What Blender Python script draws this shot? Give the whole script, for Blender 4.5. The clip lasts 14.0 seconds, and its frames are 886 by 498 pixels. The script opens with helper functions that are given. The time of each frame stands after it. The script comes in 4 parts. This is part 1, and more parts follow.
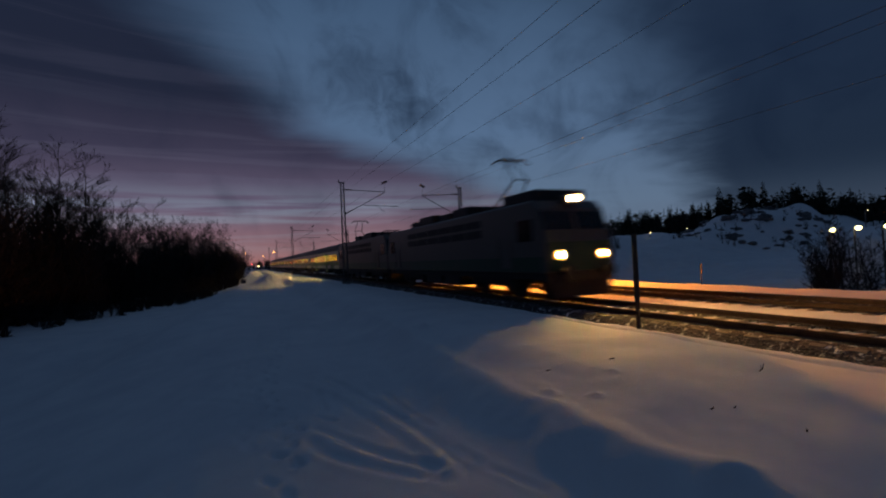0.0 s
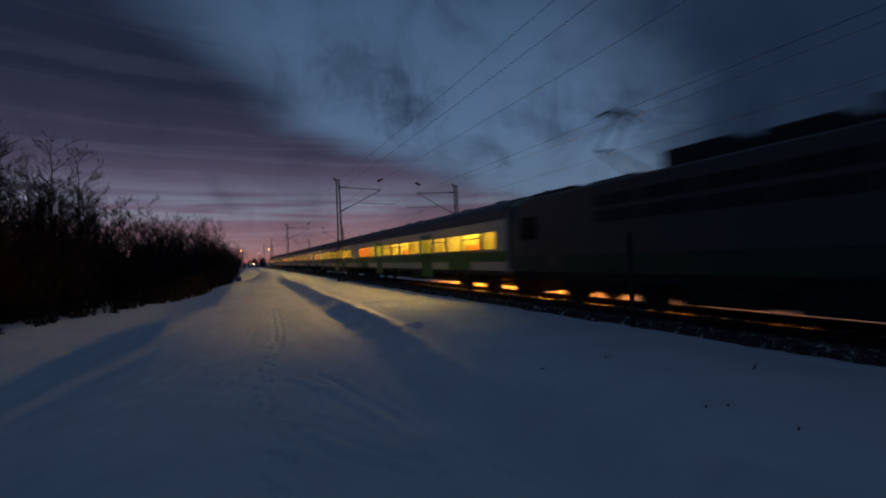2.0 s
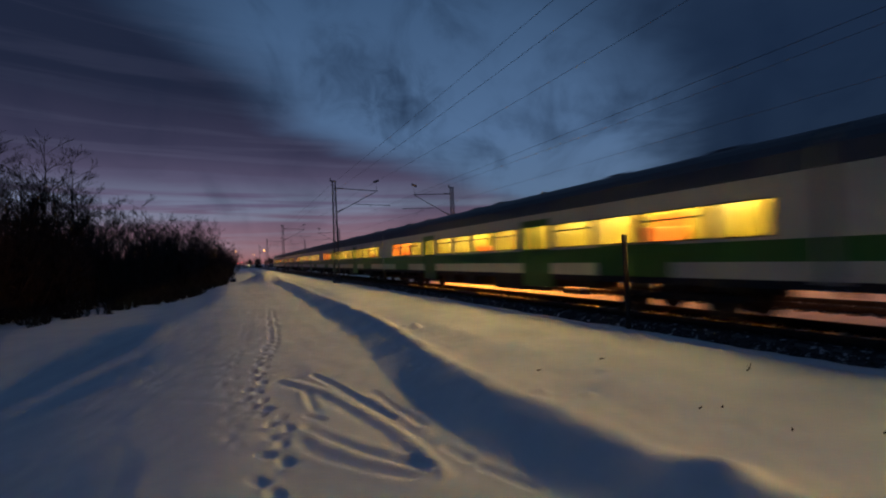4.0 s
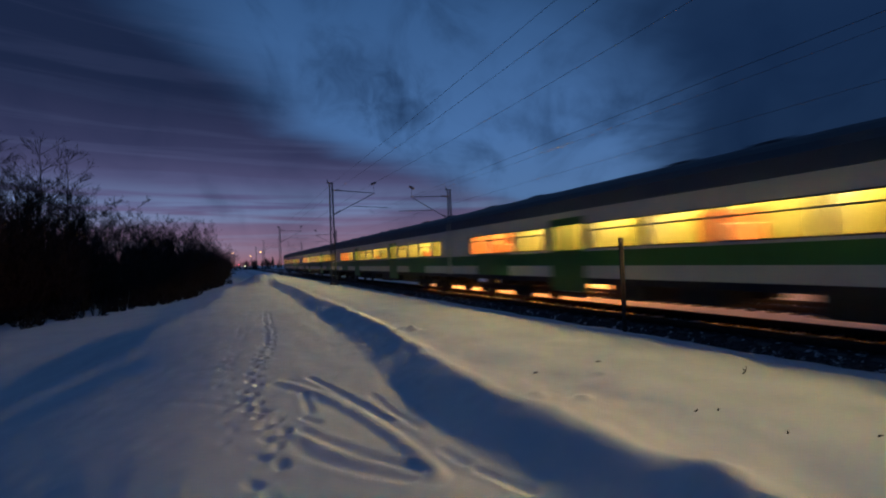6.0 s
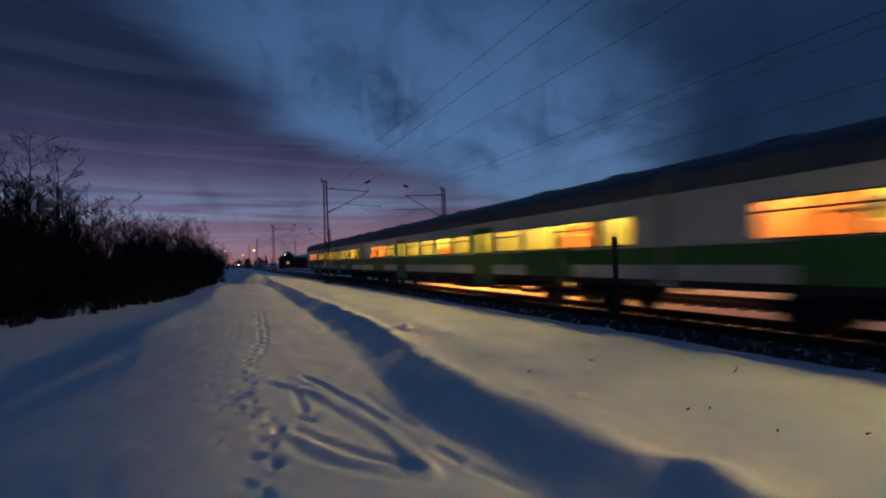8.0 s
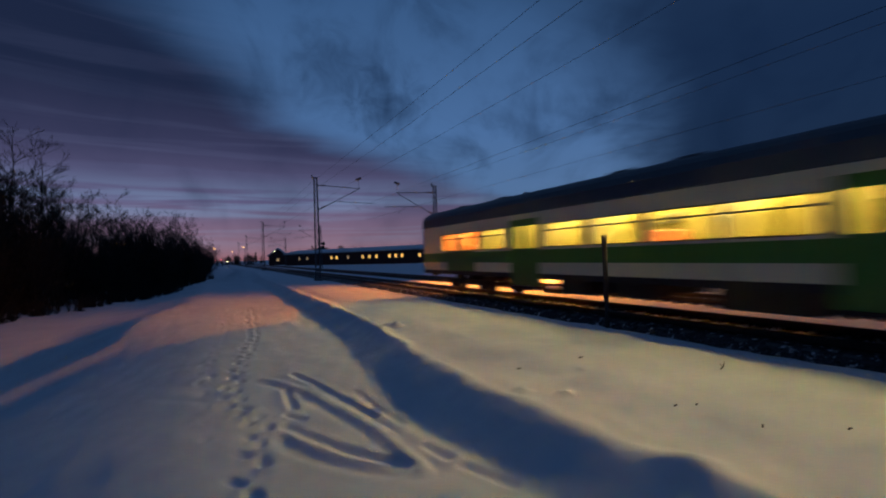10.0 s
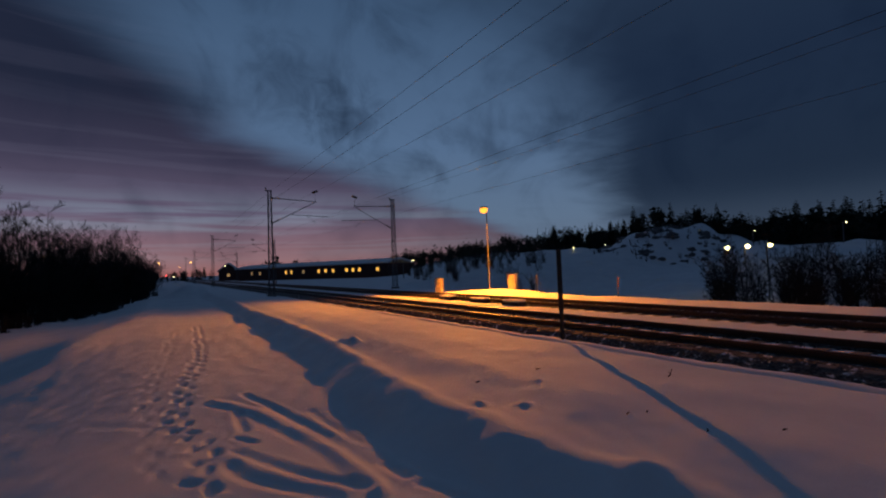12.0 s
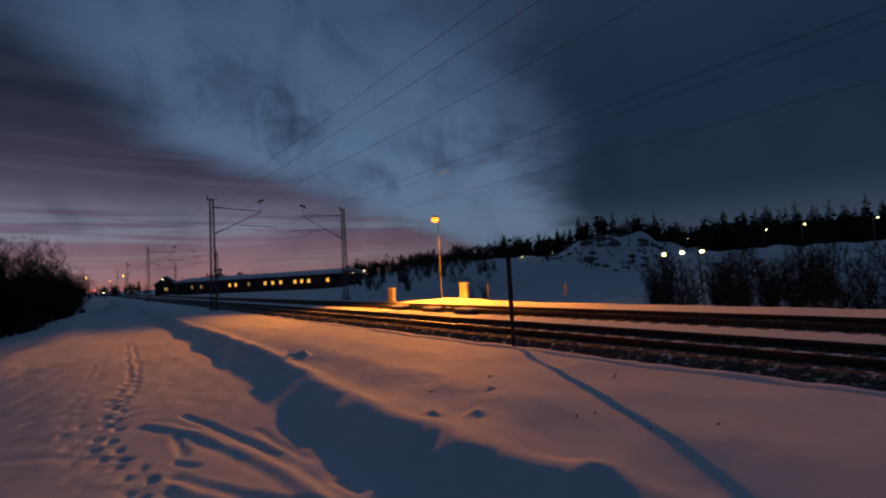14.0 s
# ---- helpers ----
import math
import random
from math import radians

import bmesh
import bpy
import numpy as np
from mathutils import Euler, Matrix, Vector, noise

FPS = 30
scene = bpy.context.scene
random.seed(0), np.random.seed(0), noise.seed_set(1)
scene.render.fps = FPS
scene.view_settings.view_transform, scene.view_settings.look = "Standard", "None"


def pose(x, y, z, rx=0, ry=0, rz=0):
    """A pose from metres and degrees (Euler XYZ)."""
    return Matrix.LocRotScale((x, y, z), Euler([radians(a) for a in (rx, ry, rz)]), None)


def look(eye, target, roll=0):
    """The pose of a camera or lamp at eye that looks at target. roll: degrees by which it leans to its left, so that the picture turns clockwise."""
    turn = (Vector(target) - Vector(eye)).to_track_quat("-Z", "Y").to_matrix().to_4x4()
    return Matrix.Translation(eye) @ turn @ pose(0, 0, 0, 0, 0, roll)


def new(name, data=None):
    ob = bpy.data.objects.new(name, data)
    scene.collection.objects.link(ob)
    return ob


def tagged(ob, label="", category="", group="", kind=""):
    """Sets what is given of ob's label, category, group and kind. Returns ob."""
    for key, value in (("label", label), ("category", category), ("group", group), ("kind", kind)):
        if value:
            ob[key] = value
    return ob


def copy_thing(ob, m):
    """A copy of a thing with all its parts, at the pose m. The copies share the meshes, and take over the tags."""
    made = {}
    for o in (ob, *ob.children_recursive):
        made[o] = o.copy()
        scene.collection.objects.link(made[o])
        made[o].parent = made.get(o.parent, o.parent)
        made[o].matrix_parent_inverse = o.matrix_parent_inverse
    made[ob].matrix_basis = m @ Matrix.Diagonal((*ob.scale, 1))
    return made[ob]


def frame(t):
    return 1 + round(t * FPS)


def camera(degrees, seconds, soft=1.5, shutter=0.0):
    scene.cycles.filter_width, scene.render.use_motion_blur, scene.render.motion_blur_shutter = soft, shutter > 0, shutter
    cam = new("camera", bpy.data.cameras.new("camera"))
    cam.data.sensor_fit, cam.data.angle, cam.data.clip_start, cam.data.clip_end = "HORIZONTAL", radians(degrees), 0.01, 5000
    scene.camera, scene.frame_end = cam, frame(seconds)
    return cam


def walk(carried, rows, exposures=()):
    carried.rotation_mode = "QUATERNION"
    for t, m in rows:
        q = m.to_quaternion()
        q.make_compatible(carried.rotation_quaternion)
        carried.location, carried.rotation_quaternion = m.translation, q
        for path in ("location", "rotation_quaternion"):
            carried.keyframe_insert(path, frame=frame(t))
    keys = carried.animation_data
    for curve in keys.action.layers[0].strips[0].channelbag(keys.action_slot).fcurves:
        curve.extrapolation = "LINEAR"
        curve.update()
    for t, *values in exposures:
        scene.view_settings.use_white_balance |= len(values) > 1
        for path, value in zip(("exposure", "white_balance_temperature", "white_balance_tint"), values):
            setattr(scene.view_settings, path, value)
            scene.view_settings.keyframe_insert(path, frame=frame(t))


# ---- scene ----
# Metres; y runs along the railway into the distance, x to the right, z = 0 on top of the rails.
DURATION = 14.0
EYE = (0.0, 0.0, 1.78)
TURNS = [
    (0.0, -23.50, 1.04, 2.70), (0.5, -23.69, 0.93, 2.66), (1.0, -23.80, 0.79, 2.63), (1.5, -23.90, 0.76, 2.60),
    (2.0, -24.05, 0.77, 2.51), (2.5, -24.26, 0.81, 2.44), (3.0, -24.38, 0.86, 2.40), (5.5, -24.82, 1.09, 2.28),
    (6.0, -24.93, 1.21, 2.18), (6.5, -25.09, 1.30, 2.12), (7.0, -25.20, 1.25, 2.12), (7.5, -25.40, 1.13, 2.09),
    (8.0, -25.67, 1.03, 2.01), (8.5, -25.79, 0.87, 1.90), (9.0, -25.94, 0.78, 1.85), (11.5, -30.70, 1.31, 1.97),
    (12.0, -32.12, 2.25, 2.20), (12.5, -31.93, 3.23, 2.38), (13.0, -35.01, 4.07, 2.46), (13.5, -37.03, 3.85, 2.62),
    (14.0, -38.21, 3.16, 3.10)]
cam = camera(89.06, DURATION, soft=2.0, shutter=0.9)
walk(cam, [(t, pose(*EYE, 90 + p, r, y)) for t, y, p, r in TURNS],
     exposures=[(0.0, 0.0, 6500, 10), (3.0, 0.0, 6500, 10), (5.5, 0.02, 4950, 10), (6.5, 0.02, 4950, 10), (7.5, 0.03, 5450, 10), (9.0, 0.02, 5150, 10), (11.5, 0.0, 5800, 10), (12.2, 0.0, 6500, 10), (14.0, 0.0, 6500, 10)])

TRACK_1, TRACK_2, GAUGE = 10.95, 15.55, 1.524
MAST_X = 8.2


# ---- node helpers ----
def nodes_of(tree):
    tree.nodes.clear()

    def make(kind, inputs=None, **settings):
        n = tree.nodes.new(kind)
        for key, value in settings.items():
            setattr(n, key, value)
        for key, value in (inputs or {}).items():
            if isinstance(value, bpy.types.NodeSocket):
                tree.links.new(value, n.inputs[key])
            else:
                n.inputs[key].default_value = value
        return n
    return make


def ramp(make, fac, stops, mode="LINEAR"):
    n = make("ShaderNodeValToRGB", {0: fac})
    n.color_ramp.interpolation = mode
    while len(n.color_ramp.elements) < len(stops):
        n.color_ramp.elements.new(0.5)
    for e, (at, col) in zip(n.color_ramp.elements, stops):
        e.position = at
        e.color = (*col, 1) if len(col) == 3 else col
    return n.outputs[0]


# ---- world: dusk sky with two cloud decks and a clear strip between them ----
def dusk_sky():
    world = bpy.data.worlds.new("dusk")
    scene.world = world
    world.use_nodes = True
    make = nodes_of(world.node_tree)

    def m(op, a, b=0.0, c=0.0, clamp=False):
        return make("ShaderNodeMath", {0: a, 1: b, 2: c}, operation=op, use_clamp=clamp).outputs[0]

    def mix(fac, a, b):
        return make("ShaderNodeMix", {0: fac, 6: a, 7: b}, data_type="RGBA").outputs[2]

    def smooth(v, lo, hi):
        return make("ShaderNodeMapRange", {0: v, 1: lo, 2: hi, 3: 0.0, 4: 1.0}, interpolation_type="SMOOTHSTEP").outputs[0]
    way = make("ShaderNodeTexCoord").outputs["Generated"]
    sep = make("ShaderNodeSeparateXYZ", {0: way})
    x, y, z = sep.outputs
    up = m("MAXIMUM", z, 0.0)
    lift = m("ADD", up, 0.05)
    p, q = m("DIVIDE", x, lift), m("DIVIDE", y, lift)
    plane = make("ShaderNodeCombineXYZ", {0: p, 1: q, 2: 0.0}).outputs[0]
    # streaks drawn out along the clear strip
    turned = make("ShaderNodeMapping", {0: plane, 2: (0, 0, radians(-33)), 3: (0.75, 1.15, 1.0)}).outputs[0]
    big = make("ShaderNodeTexNoise", {0: turned, 2: 0.9, 3: 5.0, 4: 0.55, 8: 0.6}).outputs[0]
    fine = make("ShaderNodeTexNoise", {0: turned, 2: 2.0, 3: 4.0, 4: 0.5, 8: 0.5}).outputs[0]
    puff = make("ShaderNodeTexNoise", {0: way, 2: 5.5, 3: 5.0, 4: 0.55, 8: 0.7}).outputs[0]
    rags = make("ShaderNodeTexNoise", {0: way, 2: 16.0, 3: 4.0, 4: 0.6, 8: 0.8}).outputs[0]
    warp = m("MULTIPLY_ADD", big, 1.5, -0.75)
    warp = m("MULTIPLY_ADD", fine, 0.5, m("ADD", warp, -0.25))
    l1 = m("SUBTRACT", q, m("MULTIPLY_ADD", p, 0.66, 2.68))
    l2 = m("MULTIPLY", m("SUBTRACT", q, m("MULTIPLY_ADD", p, 2.6, 1.95)), 0.5)
    left = smooth(m("ADD", m("MAXIMUM", l1, l2), m("MULTIPLY", warp, 0.4)), -0.42, 0.48)
    r1 = m("SUBTRACT", m("MULTIPLY_ADD", p, 0.66, 0.56), q)
    right = smooth(m("ADD", r1, m("MULTIPLY", warp, 0.50)), -0.45, 0.62)
    right = m("MULTIPLY", right, m("MULTIPLY_ADD", smooth(up, 0.02, 0.16), 0.22, 0.78))
    # glow of the set sun low on the horizon, a little left of the railway
    west = make("ShaderNodeVectorMath", {0: way, 1: (-0.10, 0.995, 0.0)}, operation="DOT_PRODUCT").outputs["Value"]
    west = smooth(west, 0.45, 1.0)
    clear = ramp(make, up, [(0.0, (0.11, 0.14, 0.20)), (0.10, (0.11, 0.165, 0.25)), (0.26, (0.088, 0.150, 0.258)),
                            (0.50, (0.050, 0.095, 0.175)), (1.0, (0.026, 0.048, 0.092))])
    dark = ramp(make, up, [(0.0, (0.022, 0.032, 0.055)), (0.12, (0.0065, 0.014, 0.032)), (0.35, (0.0068, 0.0145, 0.036)),
                           (0.55, (0.016, 0.029, 0.058)), (1.0, (0.027, 0.047, 0.086))])
    rosy = ramp(make, up, [(0.0, (0.30, 0.120, 0.115)), (0.045, (0.250, 0.138, 0.160)), (0.12, (0.132, 0.105, 0.166)),
                           (0.22, (0.046, 0.042, 0.077)), (0.33, (0.016, 0.020, 0.041)), (0.6, (0.012, 0.018, 0.038))])
    teal = ramp(make, up, [(0.0, (0.34, 0.14, 0.13)), (0.05, (0.26, 0.21, 0.25)), (0.11, (0.225, 0.270, 0.350)),
                           (0.17, (0.100, 0.090, 0.145)), (0.30, (0.030, 0.034, 0.062))])
    # low bands of thin cloud above the horizon
    bandmap = make("ShaderNodeMapping", {0: way, 3: (1.0, 1.0, 20.0)}).outputs[0]
    bands = make("ShaderNodeTexNoise", {0: bandmap, 2: 1.6, 3: 4.0, 4: 0.55, 8: 0.5}).outputs[0]
    bands = smooth(bands, 0.46, 0.62)
    low = mix(m("MULTIPLY", bands, 0.62), rosy, teal)
    deck = mix(west, dark, low)
    deck = mix(m("MULTIPLY", smooth(puff, 0.40, 0.80), 0.35), deck, dark)
    thin = mix(m("MULTIPLY", smooth(m("ADD", puff, m("MULTIPLY", warp, 0.12)), 0.44, 0.74), 0.50), clear, dark)
    # two ragged scraps of low cloud in the clear strip
    for spot, wide, deep in (((0.337, 0.888, 0.313), 0.9950, 0.55), ((0.205, 0.905, 0.372), 0.9930, 0.48)):
        near = make("ShaderNodeVectorMath", {0: way, 1: spot}, operation="DOT_PRODUCT").outputs["Value"]
        near = m("ADD", near, m("MULTIPLY_ADD", rags, 0.014, -0.007))
        thin = mix(m("MULTIPLY", smooth(near, wide, 1.004), deep), thin, dark)
    sky = mix(left, thin, deck)
    sky = mix(m("MULTIPLY", right, 0.92), sky, dark)
    # the sky behind the camera and the land below the horizon are plain and dim
    below = smooth(z, -0.06, 0.0)
    sky = mix(below, (0.03, 0.033, 0.045, 1), sky)
    back = make("ShaderNodeBackground", {0: sky, 1: 1.0}).outputs[0]
    make("ShaderNodeOutputWorld", {0: back})


dusk_sky()

# ---- the sodium lamp beside the railway ----
LAMP = (19.7, 25.3)
LAMP_Z = 5.72


def sodium_light():
    light = bpy.data.lights.new("sodium_light", "SPOT")
    light.energy, light.color, light.shadow_soft_size = 14500, (1.0, 0.285, 0.015), 0.12
    ob = new("sodium_light", light)
    light.spot_size, light.spot_blend = radians(178), 0.55
    ob.matrix_basis = look((LAMP[0] - 0.5, LAMP[1] - 0.34, LAMP_Z - 0.1), (13.6, 16.6, -0.2))


sodium_light()


# ---- materials ----
def material(name, color, rough=0.7, metal=0.0, vary=0.25, scale=6.0, bump=0.15, fine=60.0, spec=0.5, color2=None, object_random=0.0):
    """A painted, stony or wooden surface: two scales of colour change and a fine relief."""
    mat = bpy.data.materials.new(name)
    mat.use_nodes = True
    make = nodes_of(mat.node_tree)
    co = make("ShaderNodeTexCoord").outputs["Object"]
    n1 = make("ShaderNodeTexNoise", {0: co, 2: scale, 3: 5.0, 4: 0.6}).outputs[0]
    n2 = make("ShaderNodeTexNoise", {0: co, 2: fine, 3: 3.0, 4: 0.6}).outputs[0]
    darker = tuple(c * (1 - vary) for c in color)
    col = ramp(make, n1, [(0.30, color2 or darker), (0.70, color)])
    grain = make("ShaderNodeMapRange", {0: n2, 1: 0.3, 2: 0.7, 3: 1 - vary * 0.6, 4: 1 + vary * 0.3}).outputs[0]
    if object_random:
        rnd = make("ShaderNodeObjectInfo").outputs["Random"]
        tone = make("ShaderNodeMapRange", {0: rnd, 3: 1 - object_random, 4: 1 + object_random}).outputs[0]
        grain = make("ShaderNodeMath", {0: grain, 1: tone}, operation="MULTIPLY").outputs[0]
    col = make("ShaderNodeVectorMath", {0: col, 3: grain}, operation="SCALE").outputs[0]
    r = make("ShaderNodeMapRange", {0: n1, 3: max(rough - 0.12, 0.02), 4: min(rough + 0.12, 1)}).outputs[0]
    relief = make("ShaderNodeBump", {0: bump, 1: 0.02, "Height": n2}).outputs[0]
    bsdf = make("ShaderNodeBsdfPrincipled", {"Base Color": col, "Roughness": r, "Metallic": metal, "Specular IOR Level": spec, "Normal": relief})
    make("ShaderNodeOutputMaterial", {0: bsdf.outputs[0]})
    return mat


def glowing(name, color, strength):
    mat = bpy.data.materials.new(name)
    mat.use_nodes = True
    make = nodes_of(mat.node_tree)
    e = make("ShaderNodeEmission", {0: (*color, 1), 1: strength}).outputs[0]
    make("ShaderNodeOutputMaterial", {0: e})
    return mat


def glass(name, tint=(0.9, 0.95, 0.92), rough=0.02):
    mat = bpy.data.materials.new(name)
    mat.use_nodes = True
    make = nodes_of(mat.node_tree)
    clear = make("ShaderNodeBsdfTransparent", {0: (*tint, 1)}).outputs[0]
    shine = make("ShaderNodeBsdfGlossy", {0: (1, 1, 1, 1), 1: rough}).outputs[0]
    facing = make("ShaderNodeLayerWeight", {0: 0.5}).outputs["Facing"]
    fac = make("ShaderNodeMath", {0: facing, 1: 5.0}, operation="POWER").outputs[0]
    fac = make("ShaderNodeMath", {0: fac, 1: 0.5, 2: 0.03}, operation="MULTIPLY_ADD").outputs[0]
    mixed = make("ShaderNodeMixShader", {0: fac, 1: clear, 2: shine}).outputs[0]
    make("ShaderNodeOutputMaterial", {0: mixed})
    return mat


def snow_material():
    mat = bpy.data.materials.new("snow")
    mat.use_nodes = True
    make = nodes_of(mat.node_tree)
    co = make("ShaderNodeTexCoord").outputs["Object"]
    n1 = make("ShaderNodeTexNoise", {0: co, 2: 0.7, 3: 6.0, 4: 0.6}).outputs[0]
    n2 = make("ShaderNodeTexNoise", {0: co, 2: 9.0, 3: 6.0, 4: 0.65}).outputs[0]
    n3 = make("ShaderNodeTexNoise", {0: co, 2: 120.0, 3: 2.0, 4: 0.6}).outputs[0]
    col = ramp(make, n1, [(0.3, (0.74, 0.76, 0.80)), (0.7, (0.86, 0.87, 0.89))])
    h = make("ShaderNodeMath", {0: n2, 1: 1.0, 2: n3}, operation="MULTIPLY_ADD").outputs[0]
    h = make("ShaderNodeMath", {0: n1, 1: 3.0, 2: h}, operation="MULTIPLY_ADD").outputs[0]
    relief = make("ShaderNodeBump", {0: 0.35, 1: 0.03, "Height": h}).outputs[0]
    bsdf = make("ShaderNodeBsdfPrincipled", {"Base Color": col, "Roughness": 0.75, "Specular IOR Level": 0.2, "Normal": relief})
    make("ShaderNodeOutputMaterial", {0: bsdf.outputs[0]})
    return mat


SNOW = snow_material()
STEEL = material("rail_steel", (0.10, 0.075, 0.06), 0.5, 0.6, 0.4, 8)
MAST_STEEL = material("galvanised_steel", (0.16, 0.16, 0.17), 0.55, 0.5, 0.35, 10)
CONCRETE = material("sleeper_concrete", (0.22, 0.21, 0.20), 0.9, 0, 0.35, 12)
STONE = material("ballast_stone", (0.11, 0.10, 0.10), 0.9, 0, 0.5, 30, 0.4, color2=(0.05, 0.045, 0.045), object_random=0.3)
ROCK = material("rock", (0.19, 0.185, 0.19), 0.9, 0, 0.5, 1.2, 0.6, 12)
COACH_WHITE = material("coach_white_paint", (0.66, 0.60, 0.49), 0.42, 0, 0.16, 0.8, 0.03, 25)
COACH_GREEN = material("coach_green_paint", (0.045, 0.170, 0.022), 0.38, 0, 0.2, 0.8, 0.03, 25)
COACH_ROOF = material("coach_roof_paint", (0.085, 0.095, 0.115), 0.6, 0, 0.3, 1.5, 0.1, 20)
UNDER = material("underframe_black", (0.022, 0.021, 0.021), 0.7, 0.1, 0.4, 4)
BELLOWS = material("grey_bellows", (0.20, 0.195, 0.185), 0.85, 0, 0.3, 6)
WHEEL = material("wheel_steel", (0.09, 0.075, 0.065), 0.45, 0.8, 0.35, 9)
WINDOW_FRAME = material("window_frame_metal", (0.06, 0.06, 0.06), 0.4, 0.5, 0.2, 9)
INTERIOR = material("interior_laminate", (0.205, 0.178, 0.011), 0.55, 0, 0.35, 2.2, 0.02, 14)
SEAT = material("interior_orange_cloth", (0.34, 0.100, 0.006), 0.9, 0, 0.3, 5)
CURTAIN = material("orange_curtain", (0.40, 0.10, 0.008), 0.9, 0, 0.3, 5)
CEILING_GLOW = glowing("coach_ceiling_light", (1.0, 0.575, 0.145), 25.0)
# extra glow inside the coaches, only to brighten the snow on the path
PATH_FILL_GLOW = glowing("coach_path_fill", (1.0, 0.575, 0.145), 140.0)
GLASS = glass("window_glass")
DARK_GLASS = material("dark_cab_glass", (0.010, 0.011, 0.013), 0.08, 0, 0.1, 3, 0.0)
LOCO_GREY = material("loco_grey_paint", (0.085, 0.080, 0.075), 0.45, 0, 0.2, 1.0, 0.03, 25)
LOCO_GREEN = material("loco_green_paint", (0.012, 0.055, 0.030), 0.45, 0, 0.2, 1.0, 0.03, 25)
LOCO_DARK = material("loco_dark_grille", (0.03, 0.031, 0.034), 0.6, 0.2, 0.3, 4)
HEADLIGHT = glowing("headlamp_lens", (1.0, 0.52, 0.13), 2500.0)
# orange glare around the burning lens, made as a glowing surface
HALO_GLOW = glowing("headlamp_halo", (1.0, 0.40, 0.06), 3.0)
LENS_OFF = material("headlamp_off", (0.25, 0.25, 0.25), 0.15, 0, 0.1, 6)
SODIUM = glowing("sodium_lens", (1.0, 0.31, 0.03), 2.6)
BARK = material("bark", (0.050, 0.040, 0.034), 0.95, 0, 0.4, 5)
TWIG = material("twigs", (0.030, 0.024, 0.022), 0.95, 0, 0.4, 5)
NEEDLES = material("spruce_needles", (0.020, 0.032, 0.020), 0.95, 0, 0.5, 2)
CABINET_PAINT = material("cabinet_paint", (0.55, 0.53, 0.45), 0.5, 0, 0.2, 4)
BARN_RED = material("brown_facade", (0.10, 0.045, 0.038), 0.85, 0, 0.35, 1.5)
WHITE_TRIM = material("white_trim", (0.6, 0.6, 0.58), 0.6, 0, 0.15, 5)
POST_WOOD = material("dark_post", (0.05, 0.042, 0.036), 0.85, 0, 0.4, 14)
CERAMIC = material("brown_insulator", (0.06, 0.03, 0.022), 0.25, 0, 0.2, 9)
COPPER = material("contact_wire", (0.06, 0.05, 0.045), 0.5, 0.6, 0.2, 9)
ROOM_GLOW = glowing("lit_room", (1.0, 0.50, 0.08), 1.3)
ROOM_DIM = glowing("dim_room", (1.0, 0.60, 0.25), 0.30)
STREET_GLOW = glowing("street_lamp_lens", (1.0, 0.42, 0.08), 7.0)
WHITE_GLOW = glowing("floodlight_lens", (1.0, 0.80, 0.36), 9.0)
RED_GLOW = glowing("red_signal_lens", (1.0, 0.06, 0.06), 6.0)


# ---- mesh helpers ----
def box(bm, x0, x1, y0, y1, z0, z1, bevel=0.0):
    r = bmesh.ops.create_cube(bm, size=1.0, matrix=Matrix.Translation(((x0 + x1) / 2, (y0 + y1) / 2, (z0 + z1) / 2)) @
                              Matrix.Diagonal((abs(x1 - x0), abs(y1 - y0), abs(z1 - z0), 1)))
    if bevel:
        edges = list({e for v in r["verts"] for e in v.link_edges})
        bmesh.ops.bevel(bm, geom=edges, offset=bevel, segments=2, affect="EDGES", profile=0.5)


def rod(bm, a, b, r0, r1=None, n=8):
    a, b = Vector(a), Vector(b)
    d = b - a
    m = Matrix.Translation((a + b) / 2) @ d.to_track_quat("Z", "Y").to_matrix().to_4x4()
    bmesh.ops.create_cone(bm, cap_ends=True, segments=n, radius1=r0, radius2=r0 if r1 is None else r1, depth=d.length, matrix=m)


def prism(bm, outline, y0, y1):
    """A profile in x, z drawn out along y."""
    a = [bm.verts.new((x, y0, z)) for x, z in outline]
    b = [bm.verts.new((x, y1, z)) for x, z in outline]
    n = len(outline)
    for i in range(n):
        bm.faces.new((a[i], a[(i + 1) % n], b[(i + 1) % n], b[i]))
    bm.faces.new(a[::-1])
    bm.faces.new(b)


def tube(bm, x, z, y0, y1, inner, outer, n=18):
    """An open hood along y."""
    rings = []
    for r, y in ((inner, y0), (inner, y1), (outer, y1), (outer, y0)):
        rings.append([bm.verts.new((x + r * math.cos(6.2832 * k / n), y, z + r * math.sin(6.2832 * k / n))) for k in range(n)])
    for i in range(4):
        a, b = rings[i], rings[(i + 1) % 4]
        for k in range(n):
            bm.faces.new((a[k], a[(k + 1) % n], b[(k + 1) % n], b[k]))


def mesh_object(name, bm, mat, smooth=False):
    bmesh.ops.recalc_face_normals(bm, faces=bm.faces)
    me = bpy.data.meshes.new(name)
    bm.to_mesh(me)
    bm.free()
    if smooth:
        me.polygons.foreach_set("use_smooth", [True] * len(me.polygons))
    me.materials.append(mat)
    return new(name, me)


def part(name, bm, mat, parent, label="", smooth=False):
    ob = mesh_object(name, bm, mat, smooth)
    ob.parent = parent
    if label:
        tagged(ob, label)
    return ob


def shared(name, me, parent, at=(0, 0, 0), rz=0.0):
    ob = new(name, me)
    ob.parent = parent
    ob.matrix_basis = pose(*at, 0, 0, rz)
    return ob


